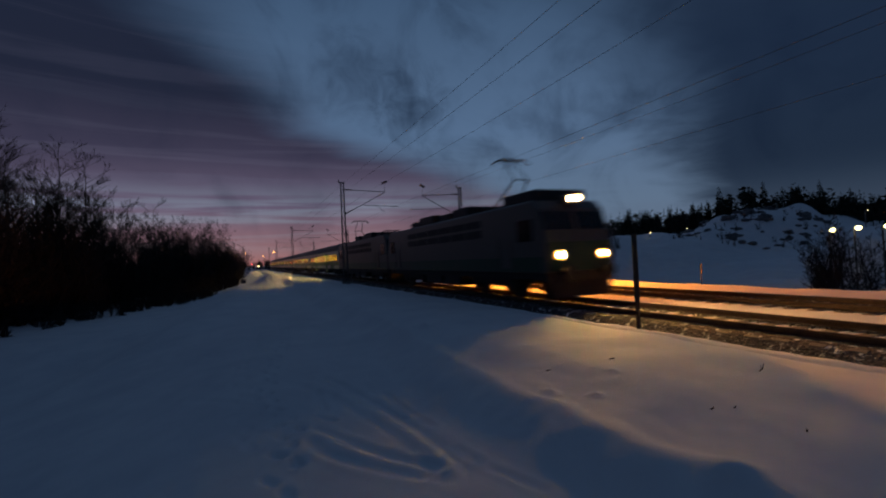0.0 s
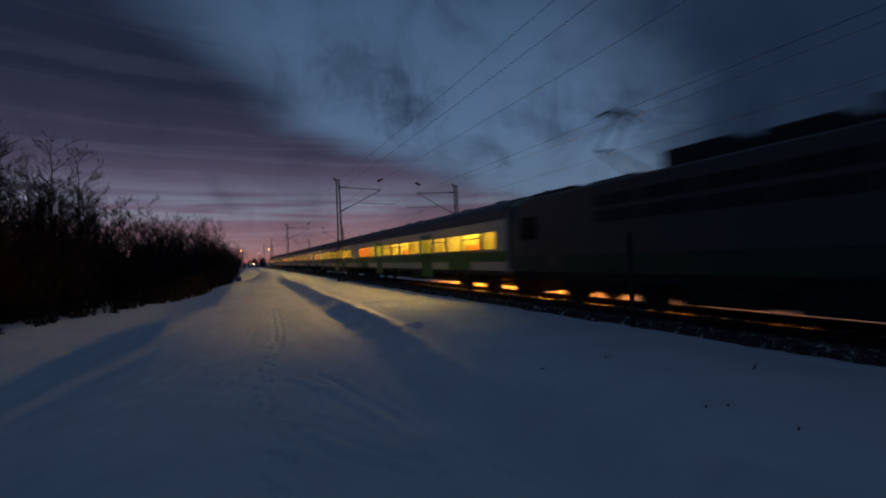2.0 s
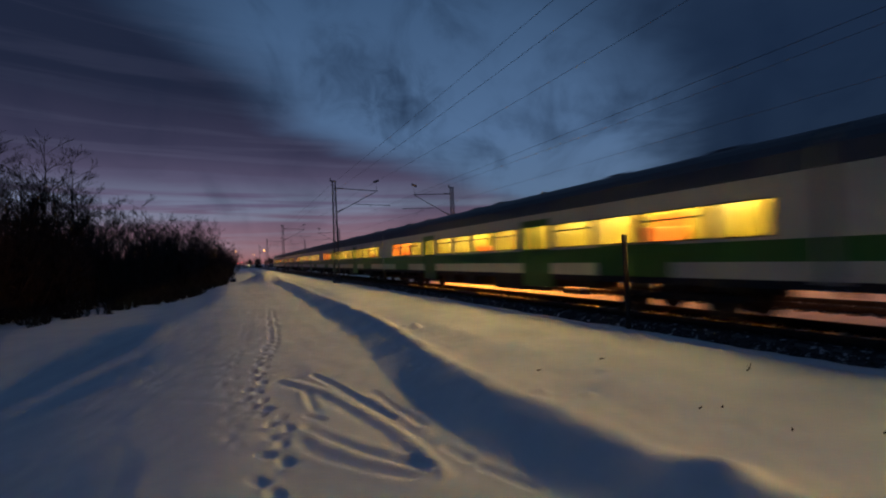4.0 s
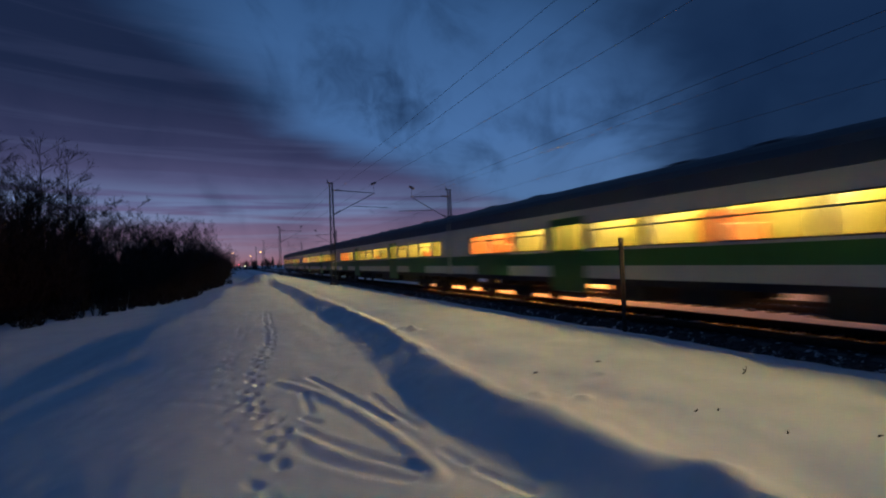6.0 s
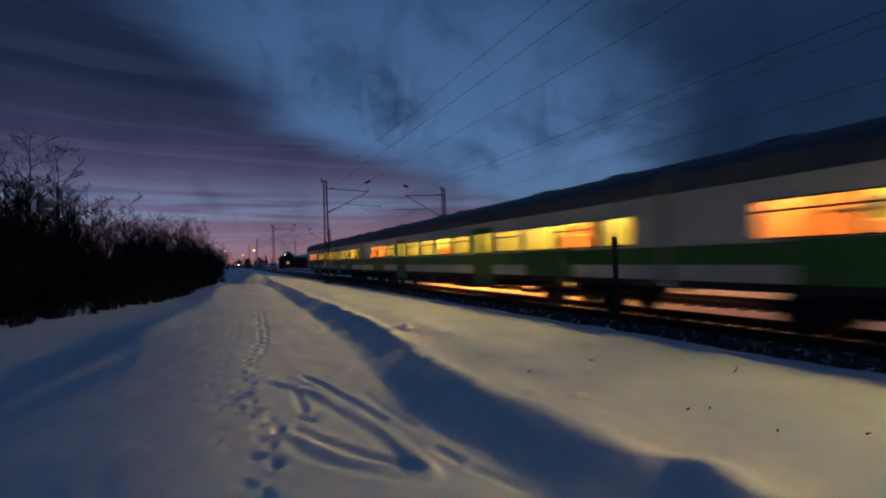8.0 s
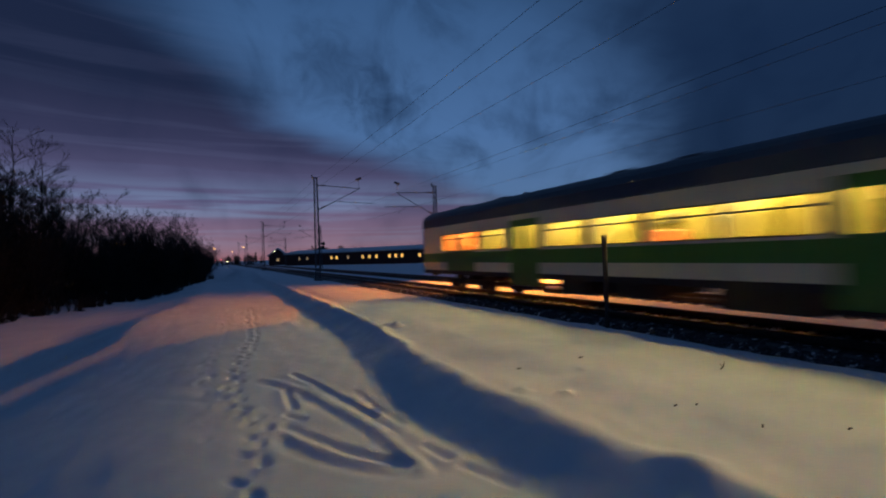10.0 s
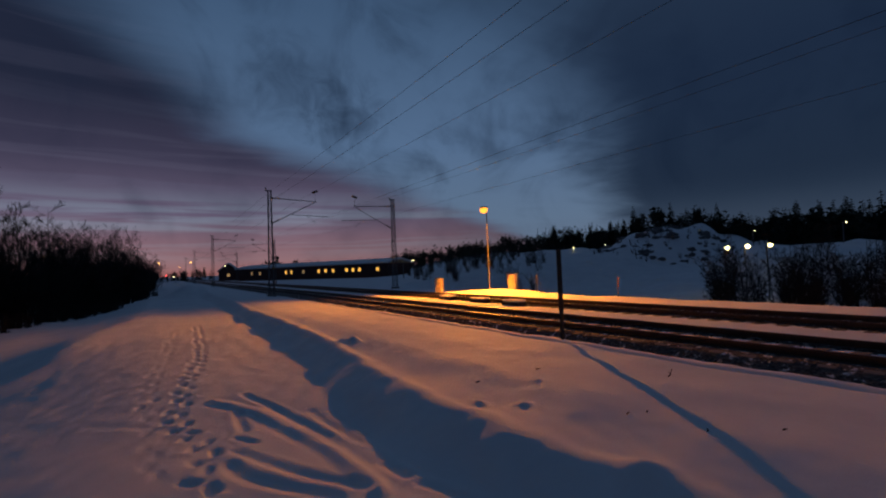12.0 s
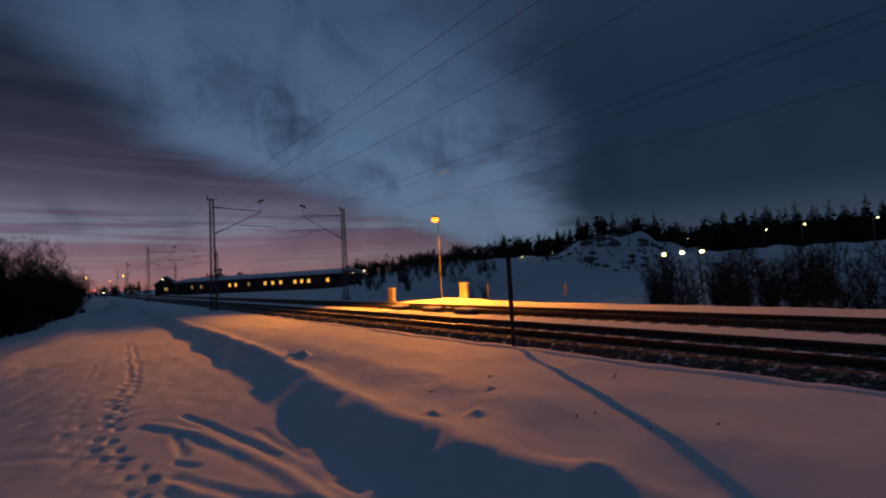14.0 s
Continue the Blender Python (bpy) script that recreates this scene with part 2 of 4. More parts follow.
def thing(name, label, category, group="", at=(0, 0, 0), rz=0.0):
    ob = new(name)
    ob.empty_display_size = 0.2
    ob.matrix_basis = pose(*at, 0, 0, rz)
    return tagged(ob, label, category, group)


# ---- ground ----
def smoothstep(v, lo, hi):
    t = np.clip((v - lo) / (hi - lo), 0, 1)
    return t * t * (3 - 2 * t)


def waves(x, y, seed, scale):
    """Smooth uneven heights, about -1 to 1."""
    rng = np.random.default_rng(seed)
    out = np.zeros_like(x)
    for i in range(9):
        a = rng.uniform(0, 2 * np.pi)
        f = rng.uniform(0.5, 1.9) / scale
        out += np.sin((x * np.cos(a) + y * np.sin(a)) * f * 2 * np.pi + rng.uniform(0, 6.28) +
                      1.5 * np.sin((x * np.sin(a) - y * np.cos(a)) * f * 3))
    return out / 5


def groove(x, y, line, width, depth, ridge=0.35):
    """A pressed rut along a line of points, with a little ridge thrown up beside it."""
    out = np.zeros_like(x)
    best = np.full_like(x, 1e9)
    for (ax, ay), (bx, by) in zip(line, line[1:]):
        dx, dy = bx - ax, by - ay
        t = np.clip(((x - ax) * dx + (y - ay) * dy) / (dx * dx + dy * dy), 0, 1)
        best = np.minimum(best, np.hypot(x - ax - t * dx, y - ay - t * dy))
    out -= depth * np.exp(-(best / width) ** 2)
    out += depth * ridge * np.exp(-((best - 1.9 * width) / (0.8 * width)) ** 2)
    return out


def arc(cx, cy, rx, ry, a0, a1, n=14):
    return [(cx + rx * math.cos(radians(a0 + (a1 - a0) * i / n)), cy + ry * math.sin(radians(a0 + (a1 - a0) * i / n))) for i in range(n + 1)]


def berm_line(y):
    return np.interp(y, [1.5, 2.5, 3.1, 4.5, 6.5, 10, 13.5, 21.6, 40], [4.05, 3.85, 3.74, 3.56, 3.46, 3.74, 4.05, 4.28, 4.6])


def berm_edge(y):
    return berm_line(y) + 0.05 * np.sin(y * 2.6 + 1) + 0.03 * np.sin(y * 5.3 + np.sin(y * 1.7)) + 0.012 * np.sin(y * 12.7 + 2 * np.sin(y * 2.3))


def height(x, y):
    path = -0.62 + 0.05 * waves(x, y, 3, 5.0) + 0.012 * waves(x, y, 4, 1.1)
    # a low bank along the left of the path, then the scrub's ground
    lefty = np.interp(y, [8, 15.6, 19.3, 25, 30, 40, 60, 90], [-8.0, -5.4, -3.3, -2.1, -1.3, -0.9, -0.9, -0.2]) + 0.12 * np.sin(y * 0.7)
    path -= 1.5 * smoothstep(-x, 0.0, 8.0) * (1 - smoothstep(y, 16, 27))
    path += 0.12 * np.exp(-((x - lefty) / 1.0) ** 2) - 0.55 * smoothstep(lefty - x, 0.0, 4.5)
    top = -0.29 + 0.035 * waves(x, y, 5, 3.5) + 0.010 * waves(x, y, 6, 0.8) + 0.13 * smoothstep(x, 4.25 + 0.12 * np.sin(y * 0.5), 5.45 + 0.15 * np.sin(y * 0.4 + 1)) - 0.03 * smoothstep(x, 6.2, 7.4)
    e = berm_edge(y)
    z = path + (top - path) * smoothstep(x, berm_line(y) - 1.0, e + 0.05)
    z += (0.05 + 0.07 * np.exp(-((y - 15) / 6.0) ** 2)) * np.exp(-((x - e - 0.10) / 0.22) ** 2)
    z -= 0.085 * np.exp(-((x - 8.42 - 0.02 * np.sin(y * 0.9)) / 0.09) ** 2)
    # ditch of the ballast, track bed, far side
    bed = -0.20 + 0.012 * waves(x, y, 7, 0.9)
    z = z + (-0.52 - z) * smoothstep(x, 8.71 + 0.03 * np.sin(y * 3.1) + 0.02 * np.sin(y * 7.7), 8.97)
    z = z + (bed - z) * smoothstep(x, 9.16, 9.84)
    far = -0.16 + 0.03 * waves(x, y, 8, 4.0)
    z = z + (far - z) * smoothstep(x, 17.0, 17.6)
    z += 0.10 * np.exp(-((x - 13.2) / 0.75) ** 2)
    # the snow heap round the lamp
    z += 0.26 * np.exp(-(((x - 19.3) / 2.0) ** 2 + ((y - 24.0) / 3.6) ** 2))
    # beyond the far shoulder the land falls away, then rises to a rocky knoll and a wooded ridge
    z -= 2.2 * smoothstep(x, 20.4, 24.0) * smoothstep(-y, -52, -40)
    r = np.hypot(x, y)
    az = np.degrees(np.arctan2(x, np.maximum(y, 1e-3)))
    side = smoothstep(az, 22, 40) * smoothstep(x, 22, 30)
    z += side * (smoothstep(r, 45, 88) * 2.2 + smoothstep(r, 95, 170) * 4.0 + smoothstep(r, 170, 600) * 12)
    knoll = np.exp(-(((az - 59.5) / 6.0) ** 4 + ((r - 108) / 17.0) ** 4))
    z += knoll * (5.6 + 0.8 * waves(x, y, 9, 14.0))
    shelf = smoothstep(az, 63.5, 66.5) * smoothstep(r, 56, 62) * (1 - smoothstep(r, 95, 150))
    z += shelf * (3.1 + 0.4 * waves(x, y, 10, 9.0)) * smoothstep(x, 22, 30)
    z += side * smoothstep(r, 30, 60) * 0.35 * waves(x, y, 16, 11.0)
    low = np.exp(-(((az - 47) / 7.0) ** 4 + ((r - 100) / 16.0) ** 4))
    z += low * 2.2
    # heap at the end of the path
    z += 1.35 * np.exp(-(((x - 2.9) / 1.9) ** 2 + ((y - 62) / 3.5) ** 2))
    # grains, pits and twig marks on the berm
    for bx, by, r, h in ((4.55, 12.1, 0.17, 0.20), (4.32, 12.25, 0.13, 0.12), (4.05, 5.55, 0.12, 0.07), (4.45, 5.05, 0.12, 0.07),
                         (3.95, 2.75, 0.22, 0.10), (5.3, 5.6, 0.07, 0.04), (6.2, 4.6, 0.06, 0.04), (6.9, 7.3, 0.06, 0.05)):
        z += h * np.exp(-(((x - bx) ** 2 + (y - by) ** 2) / r ** 2))
    near = (x > -3) & (x < 3.2) & (y > 1.6) & (y < 26)
    xs, ys = x[near], y[near]
    d = np.zeros_like(xs)
    # footprints: one trail along the path, a fainter one beside it
    rng = random.Random(14)
    fy, i = 4.6, 0
    while fy < 25:
        fx = np.interp(fy, [4.6, 5.6, 6.7, 7.4, 8.0, 9.2, 10.7, 12.7, 15.3, 19.3, 26], [0.10, 0.31, 0.44, 0.54, 0.28, 0.20, 0.34, 0.60, 1.02, 1.18, 1.55])
        fx += (0.11 if i % 2 else -0.11) + rng.gauss(0, 0.03)
        k = rng.uniform(0.7, 1.3) * (1.5 if 14 < fy < 17 else 1.0)
        t = rng.gauss(0, 0.35)
        u, v = (xs - fx) * math.cos(t) + (ys - fy) * math.sin(t), -(xs - fx) * math.sin(t) + (ys - fy) * math.cos(t)
        d -= 0.075 * k * np.exp(-((u / 0.07) ** 4 + (v / 0.15) ** 4))
        d += 0.030 * k * np.exp(-((u / 0.12) ** 2 + ((v + 0.22) / 0.08) ** 2))
        fy += rng.uniform(0.26, 0.40)
        i += 1
    fy = 6.5
    while fy < 25:
        fx = np.interp(fy, [6.5, 8.3, 11.3, 13.9, 17.4, 25], [-0.15, -0.1, -0.3, -0.08, 0.15, 0.6]) + (0.1 if i % 2 else -0.1) + rng.gauss(0, 0.03)
        d -= 0.030 * rng.uniform(0.3, 1.3) * np.exp(-(((xs - fx) / 0.07) ** 4 + ((ys - fy) / 0.14) ** 4))
        fy += rng.uniform(0.3, 0.5)
        i += 1
    d *= 1.5
    # ruts where something was turned round on the path
    for line, w, h in (([(1.11, 8.8), (1.08, 7.72)], 0.07, 0.06), ([(0.94, 7.40), (1.12, 7.12)], 0.06, 0.07),
                       ([(1.40, 9.9), (1.78, 8.37), (1.98, 7.44), (2.11, 6.70)], 0.07, 0.07),
                       ([(0.85, 9.82), (1.43, 8.59), (1.77, 7.21), (1.95, 6.07), (1.99, 5.25), (1.97, 4.6)], 0.10, -0.075),
                       ([(0.85, 6.86), (1.04, 6.37), (1.36, 5.62), (1.65, 5.17), (1.90, 4.75)], 0.085, 0.065),
                       ([(0.72, 6.34), (0.75, 5.98), (1.11, 5.34), (1.37, 4.98), (1.64, 4.74)], 0.095, 0.070),
                       ([(2.22, 8.09), (2.29, 7.07), (2.37, 6.09)], 0.06, 0.03), ([(2.33, 5.2), (2.38, 4.76)], 0.07, 0.06),
                       ([(2.43, 4.49), (2.66, 3.85)], 0.06, 0.05), ([(-1.02, 9.8), (-0.3, 9.0), (0.11, 8.45)], 0.10, 0.018),
                       ([(-1.47, 7.33), (-1.36, 6.26)], 0.16, 0.025), ([(0.1, 4.3), (0.4, 3.3)], 0.10, 0.07)):
        d += groove(xs, ys, line, w, h)
    d += 0.004 * waves(xs, ys, 15, 0.7)
    d *= 0.50
    z[near] += d
    return z


def ground():
    def lines(parts):
        out = []
        for a, b, s in parts:
            out += list(np.arange(a, b, s))
        return np.array(out + [parts[-1][1]])
    xs = lines([(-2000, -300, 340), (-300, -60, 30), (-60, -12, 3), (-12, -3, 0.4), (-3, 5.4, 0.04), (5.4, 8.3, 0.14), (8.3, 10.0, 0.04), (10.0, 18, 0.3), (18, 30, 0.5),
                (30, 130, 1.3), (130, 200, 8), (200, 400, 40), (400, 2000, 400)])
    ys = lines([(-1000, -100, 150), (-100, -10, 10), (-10, 1.6, 0.5), (1.6, 13, 0.055), (13, 26, 0.16), (26, 80, 0.7), (80, 120, 1.5), (120, 200, 6), (200, 600, 40), (600, 3000, 400)])
    gx, gy = np.meshgrid(xs, ys)
    gz = height(gx, gy)
    nx, ny = len(xs), len(ys)
    co = np.stack([gx, gy, gz], -1).reshape(-1, 3)
    i = (np.arange(ny - 1)[:, None] * nx + np.arange(nx - 1)[None, :]).ravel()
    faces = np.stack([i, i + 1, i + nx + 1, i + nx], -1)
    me = bpy.data.meshes.new("ground")
    me.from_pydata(co.tolist(), [], faces.tolist())
    me.polygons.foreach_set("use_smooth", [True] * len(me.polygons))
    me.materials.append(SNOW)
    tagged(new("ground", me), "snow-covered ground with footprints, ruts and a drifted bank", "ground", kind="structure")


def at_ground(x, y):
    return float(height(np.array([float(x)]), np.array([float(y)]))[0])


ground()


# ---- railway ----
def rail_profile(x):
    return [(x - 0.07, -0.172), (x + 0.07, -0.172), (x + 0.07, -0.155), (x + 0.012, -0.14), (x + 0.012, -0.045), (x + 0.036, -0.035),
            (x + 0.036, -0.006), (x + 0.028, 0.0), (x - 0.028, 0.0), (x - 0.036, -0.006), (x - 0.036, -0.035), (x - 0.012, -0.045),
            (x - 0.012, -0.14), (x - 0.07, -0.155)]


def railway(centre):
    track = thing("railway_track", "snowy railway track with rusty steel rails on concrete sleepers", "railway track", "railway tracks")
    tagged(track, kind="structure")
    for side in (-1, 1):
        bm = bmesh.new()
        prism(bm, rail_profile(centre + side * (GAUGE / 2 + 0.036)), -90, 420)
        part("rail", bm, STEEL, track)
    bm = bmesh.new()
    prism(bm, [(-1.3, -0.40), (1.3, -0.40), (1.3, -0.20), (1.22, -0.172), (0.5, -0.185), (-0.5, -0.185), (-1.22, -0.172), (-1.3, -0.20)], -0.13, 0.13)
    first = part("sleeper", bm, CONCRETE, track)
    first.location = (centre, -6, 0)
    for i in range(1, 150):
        ob = shared("sleeper", first.data, track, (centre, -6 + 0.61 * i, 0))
    return track


railway(TRACK_1)
railway(TRACK_2)


def ballast():
    """Loose stones along the near shoulder and beside the rails."""
    rng = random.Random(5)
    protos = []
    for k in range(5):
        bm = bmesh.new()
        bmesh.ops.create_icosphere(bm, subdivisions=1, radius=0.5)
        for v in bm.verts:
            v.co = Vector((v.co.x * rng.uniform(0.7, 1.3), v.co.y * rng.uniform(0.7, 1.3), v.co.z * rng.uniform(0.5, 0.9)))
        protos.append(([v.co.copy() for v in bm.verts], [[v.index for v in f.verts] for f in bm.faces]))
        bm.free()
    verts, faces = [], []
    for i in range(13000):
        y = 1.0 + 60 * rng.random() ** 1.6
        lane = rng.random()
        if lane < 0.62:
            x = max(rng.gauss(9.37, 0.23), 8.90)
        elif lane < 0.80:
            x = TRACK_1 + rng.choice((-1, 1)) * (GAUGE / 2 + rng.gauss(0.0, 0.16))
        else:
            x = TRACK_2 + rng.choice((-1, 1)) * (GAUGE / 2 + rng.gauss(0.0, 0.16))
        pts, fs = protos[i % 5]
        s = rng.uniform(0.035, 0.085)
        a = rng.uniform(0, 6.28)
        ca, sa = math.cos(a) * s, math.sin(a) * s
        base = len(verts)
        zz = ballast_z(x)
        verts += [(x + p.x * ca - p.y * sa, y + p.x * sa + p.y * ca, zz + p.z * s + 0.01) for p in pts]
        faces += [[base + j for j in f] for f in fs]
    me = bpy.data.meshes.new("ballast")
    me.from_pydata(verts, [], faces)
    me.materials.append(STONE)
    tagged(new("ballast", me), "dark ballast stones showing through the snow beside the rails", "ballast", kind="stuff")


def ballast_z(x):
    base = -0.20
    if x < 9.84:
        t = min(max((x - 9.16) / 0.68, 0), 1)
        base = -0.52 + 0.32 * t * t * (3 - 2 * t)
    if x < 8.97:
        t = min(max((x - 8.71) / 0.26, 0), 1)
        base = -0.22 - 0.30 * t * t * (3 - 2 * t)
    return base


ballast()


def bed_material():
    """Dark stones with snow lying in patches between them."""
    mat = bpy.data.materials.new("snowy_ballast")
    mat.use_nodes = True
    make = nodes_of(mat.node_tree)
    co = make("ShaderNodeTexCoord").outputs["Object"]
    v = make("ShaderNodeTexVoronoi", {0: co, 2: 16.0})
    n = make("ShaderNodeTexNoise", {0: co, 2: 5.5, 3: 5.0, 4: 0.65}).outputs[0]
    stone = ramp(make, v.outputs["Color"], [(0.1, (0.035, 0.032, 0.032)), (0.9, (0.11, 0.10, 0.10))])
    fac = make("ShaderNodeMapRange", {0: n, 1: 0.56, 2: 0.64}).outputs[0]
    col = make("ShaderNodeMix", {0: fac, 6: stone, 7: (0.75, 0.77, 0.80, 1)}, data_type="RGBA").outputs[2]
    relief = make("ShaderNodeBump", {0: 0.9, 1: 0.05, "Height": v.outputs["Distance"]}).outputs[0]
    bsdf = make("ShaderNodeBsdfPrincipled", {"Base Color": col, "Roughness": 0.9, "Normal": relief})
    make("ShaderNodeOutputMaterial", {0: bsdf.outputs[0]})
    return mat


def ballast_beds():
    mat = bed_material()
    spans = [(8.96, 10.02)]
    # strips along each rail: bare ballast, with the rail's shadow in the same dark colour
    for c in (TRACK_1, TRACK_2):
        for s in (-1, 1):
            m = c + s * (GAUGE / 2 + 0.036)
            spans.append((m - 0.17, m + 0.17) if (c, s) != (TRACK_1, -1) else (10.06, m + 0.15))
    for a, b in spans:
        xs = np.linspace(a, b, 12 if b - a > 0.5 else 4)
        ys = np.concatenate([np.arange(-12, 60, 0.3), np.arange(60, 400, 8.0)])
        gx, gy = np.meshgrid(xs, ys)
        gz = np.maximum(height(gx, gy), -0.50 if a < 9 else -0.25) + 0.045 + 0.012 * waves(gx, gy, 12, 0.5)
        n = len(xs)
        i = (np.arange(len(ys) - 1)[:, None] * n + np.arange(n - 1)[None, :]).ravel()
        me = bpy.data.meshes.new("ballast_bed")
        me.from_pydata(np.stack([gx, gy, gz], -1).reshape(-1, 3).tolist(), [], np.stack([i, i + 1, i + n + 1, i + n], -1).tolist())
        me.materials.append(mat)
        tagged(new("ballast_bed", me), "dark ballast and painted rail shade with patches of snow", "ballast", kind="structure")


ballast_beds()


# ---- catenary ----
def lattice_mast(name, x, y, top, side, group, drop=0.0):
    """A lattice mast with its arm to the given side (+1: to +x)."""
    z0 = at_ground(x, y) - 0.1
    mast = thing(name, "lattice steel catenary mast with a braced arm over the track", "catenary mast", group, (x, y, 0))
    w0, w1 = 0.21, 0.13
    for sx in (-1, 1):
        for sy in (-1, 1):
            bm = bmesh.new()
            rod(bm, (sx * w0, sy * w0 * 0.8, z0), (sx * w1, sy * w1 * 0.8, top), 0.035, n=5)
            part("leg", bm, MAST_STEEL, mast)
    bm = bmesh.new()
    n = 17
    for i in range(n):
        za, zb = z0 + 0.4 + (top - z0 - 0.5) * i / n, z0 + 0.4 + (top - z0 - 0.5) * (i + 1) / n
        wa, wb = w0 + (w1 - w0) * i / n, w0 + (w1 - w0) * (i + 1) / n
        for s in (-1, 1):
            rod(bm, (-wa, s * wa * 0.8, za), (wa, s * wa * 0.8, za), 0.020, n=4)
            rod(bm, (s * wa, -wa * 0.8, za), (s * wa, wa * 0.8, za), 0.020, n=4)
            rod(bm, (-wa if i % 2 else wa, s * wa * 0.8, za), (wb if i % 2 else -wb, s * wb * 0.8, zb), 0.012, n=4)
    part("bracing", bm, MAST_STEEL, mast)
    bm = bmesh.new()
    box(bm, -0.34, 0.34, -0.3, 0.3, z0 - 0.3, z0 + 0.25, 0.03)
    part("footing", bm, CONCRETE, mast)
    s = side
    reach = 4.1
    bm = bmesh.new()
    rod(bm, (s * 0.1, 0, top - 0.62), (s * reach, 0, top - 0.78), 0.035, n=6)
    part("top_arm", bm, MAST_STEEL, mast)
    bm = bmesh.new()
    rod(bm, (s * 0.1, 0, top - 2.9), (s * (reach - 0.15), 0, top - 0.85), 0.032, n=6)
    part("brace", bm, MAST_STEEL, mast)
    bm = bmesh.new()
    rod(bm, (s * 1.9, 0, top - 2.05), (s * 5.3, 0, top - 2.15), 0.026, n=6)
    rod(bm, (s * 3.2, 0, top - 2.10), (s * 4.0, 0, top - 2.75), 0.015, n=5)
    part("registration_arm", bm, MAST_STEEL, mast)
    bm = bmesh.new()
    rod(bm, (s * (reach - 0.1), 0, top - 0.78), (s * (reach - 0.12), 0, top + 0.05), 0.012, n=5)
    for k in range(4):
        rod(bm, (s * (reach - 0.35 + 0.13 * k), 0, top + 0.04 + 0.05 * k), (s * (reach - 0.27 + 0.13 * k), 0, top + 0.07 + 0.05 * k), 0.11, n=8)
    part("arrester", bm, CERAMIC, mast)
    for za, xa, xb in ((top - 0.63, 0.25, 0.85), (top - 2.8, 0.25, 0.75)):
        bm = bmesh.new()
        rise = 0.0 if za > top - 1 else 0.27
        for k in range(6):
            t = k / 5
            rod(bm, (s * (xa + (xb - xa) * t - 0.02), 0, za + rise * t), (s * (xa + (xb - xa) * t + 0.02), 0, za + rise * t + 0.01), 0.075, n=8)
        part("insulator", bm, CERAMIC, mast)
    bm = bmesh.new()
    box(bm, -0.35, 0.2, -0.12, 0.12, top - 0.02, top + 0.06)
    rod(bm, (-0.3, 0, top), (-0.3, 0, top + 0.28), 0.05, n=6)
    part("head_bracket", bm, MAST_STEEL, mast)
    return mast


def catenary():
    near = "masts along the near track"
    for y in (41.2, 92.0, 143.0, 194.0):
        lattice_mast("catenary_mast", MAST_X, y, 9.0, 1, near)
    far = "masts along the far track"
    for x, y, top in ((19.7, 40.4, 8.6), (19.0, 92.0, 8.2), (19.0, 143.0, 8.2)):
        lattice_mast("catenary_mast", x, y, top, -1, far)

    def wire(name, x, z, r, label, sag=0.0, step=51.0):
        bm = bmesh.new()
        last = None
        for k in range(7 * 8 + 1):
            u = (k % 8) / 8
            y, zz = -60.8 + step * k / 8, z - sag * 4 * u * (1 - u)
            ring = [bm.verts.new((x + r * math.cos(j * 1.2566), y, zz + r * math.sin(j * 1.2566))) for j in range(5)]
            if last:
                for j in range(5):
                    bm.faces.new((last[j], last[(j + 1) % 5], ring[(j + 1) % 5], ring[j]))
            last = ring
        ob = mesh_object(name, bm, COPPER)
        tagged(ob, label, "overhead wire", "overhead wires")
    for c in (TRACK_1, TRACK_2):
        wire("contact_wire", c, 6.02, 0.006, "thin dark contact wire hung above the track")
    wire("messenger_wire", TRACK_1, 8.45, 0.007, "dark messenger wire hung above the contact wire", 0.25)
    wire("messenger_wire", TRACK_2, 7.6, 0.006, "dark messenger wire hung above the contact wire", 0.25)
    wire("feeder_wire", MAST_X, 8.05, 0.007, "dark feeder wire strung from mast to mast", 0.15)
    wire("feeder_wire", MAST_X, 8.9, 0.007, "dark feeder wire strung from mast to mast", 0.15)


catenary()


# ---- coaches ----
COACH = 26.4
HALF = 1.55
WINDOWS = [(0.95, 2.05), (2.22, 3.95), (4.05, 5.65), (5.82, 7.50), (9.55, 11.25), (11.35, 13.05), (13.25, 14.95), (15.15, 16.98),
           (19.12, 20.84), (20.94, 22.60), (22.70, 24.35)]
DOORS = [(7.70, 9.35), (17.22, 18.86)]
SILL, HEAD, EAVES = 1.90, 2.67, 3.10


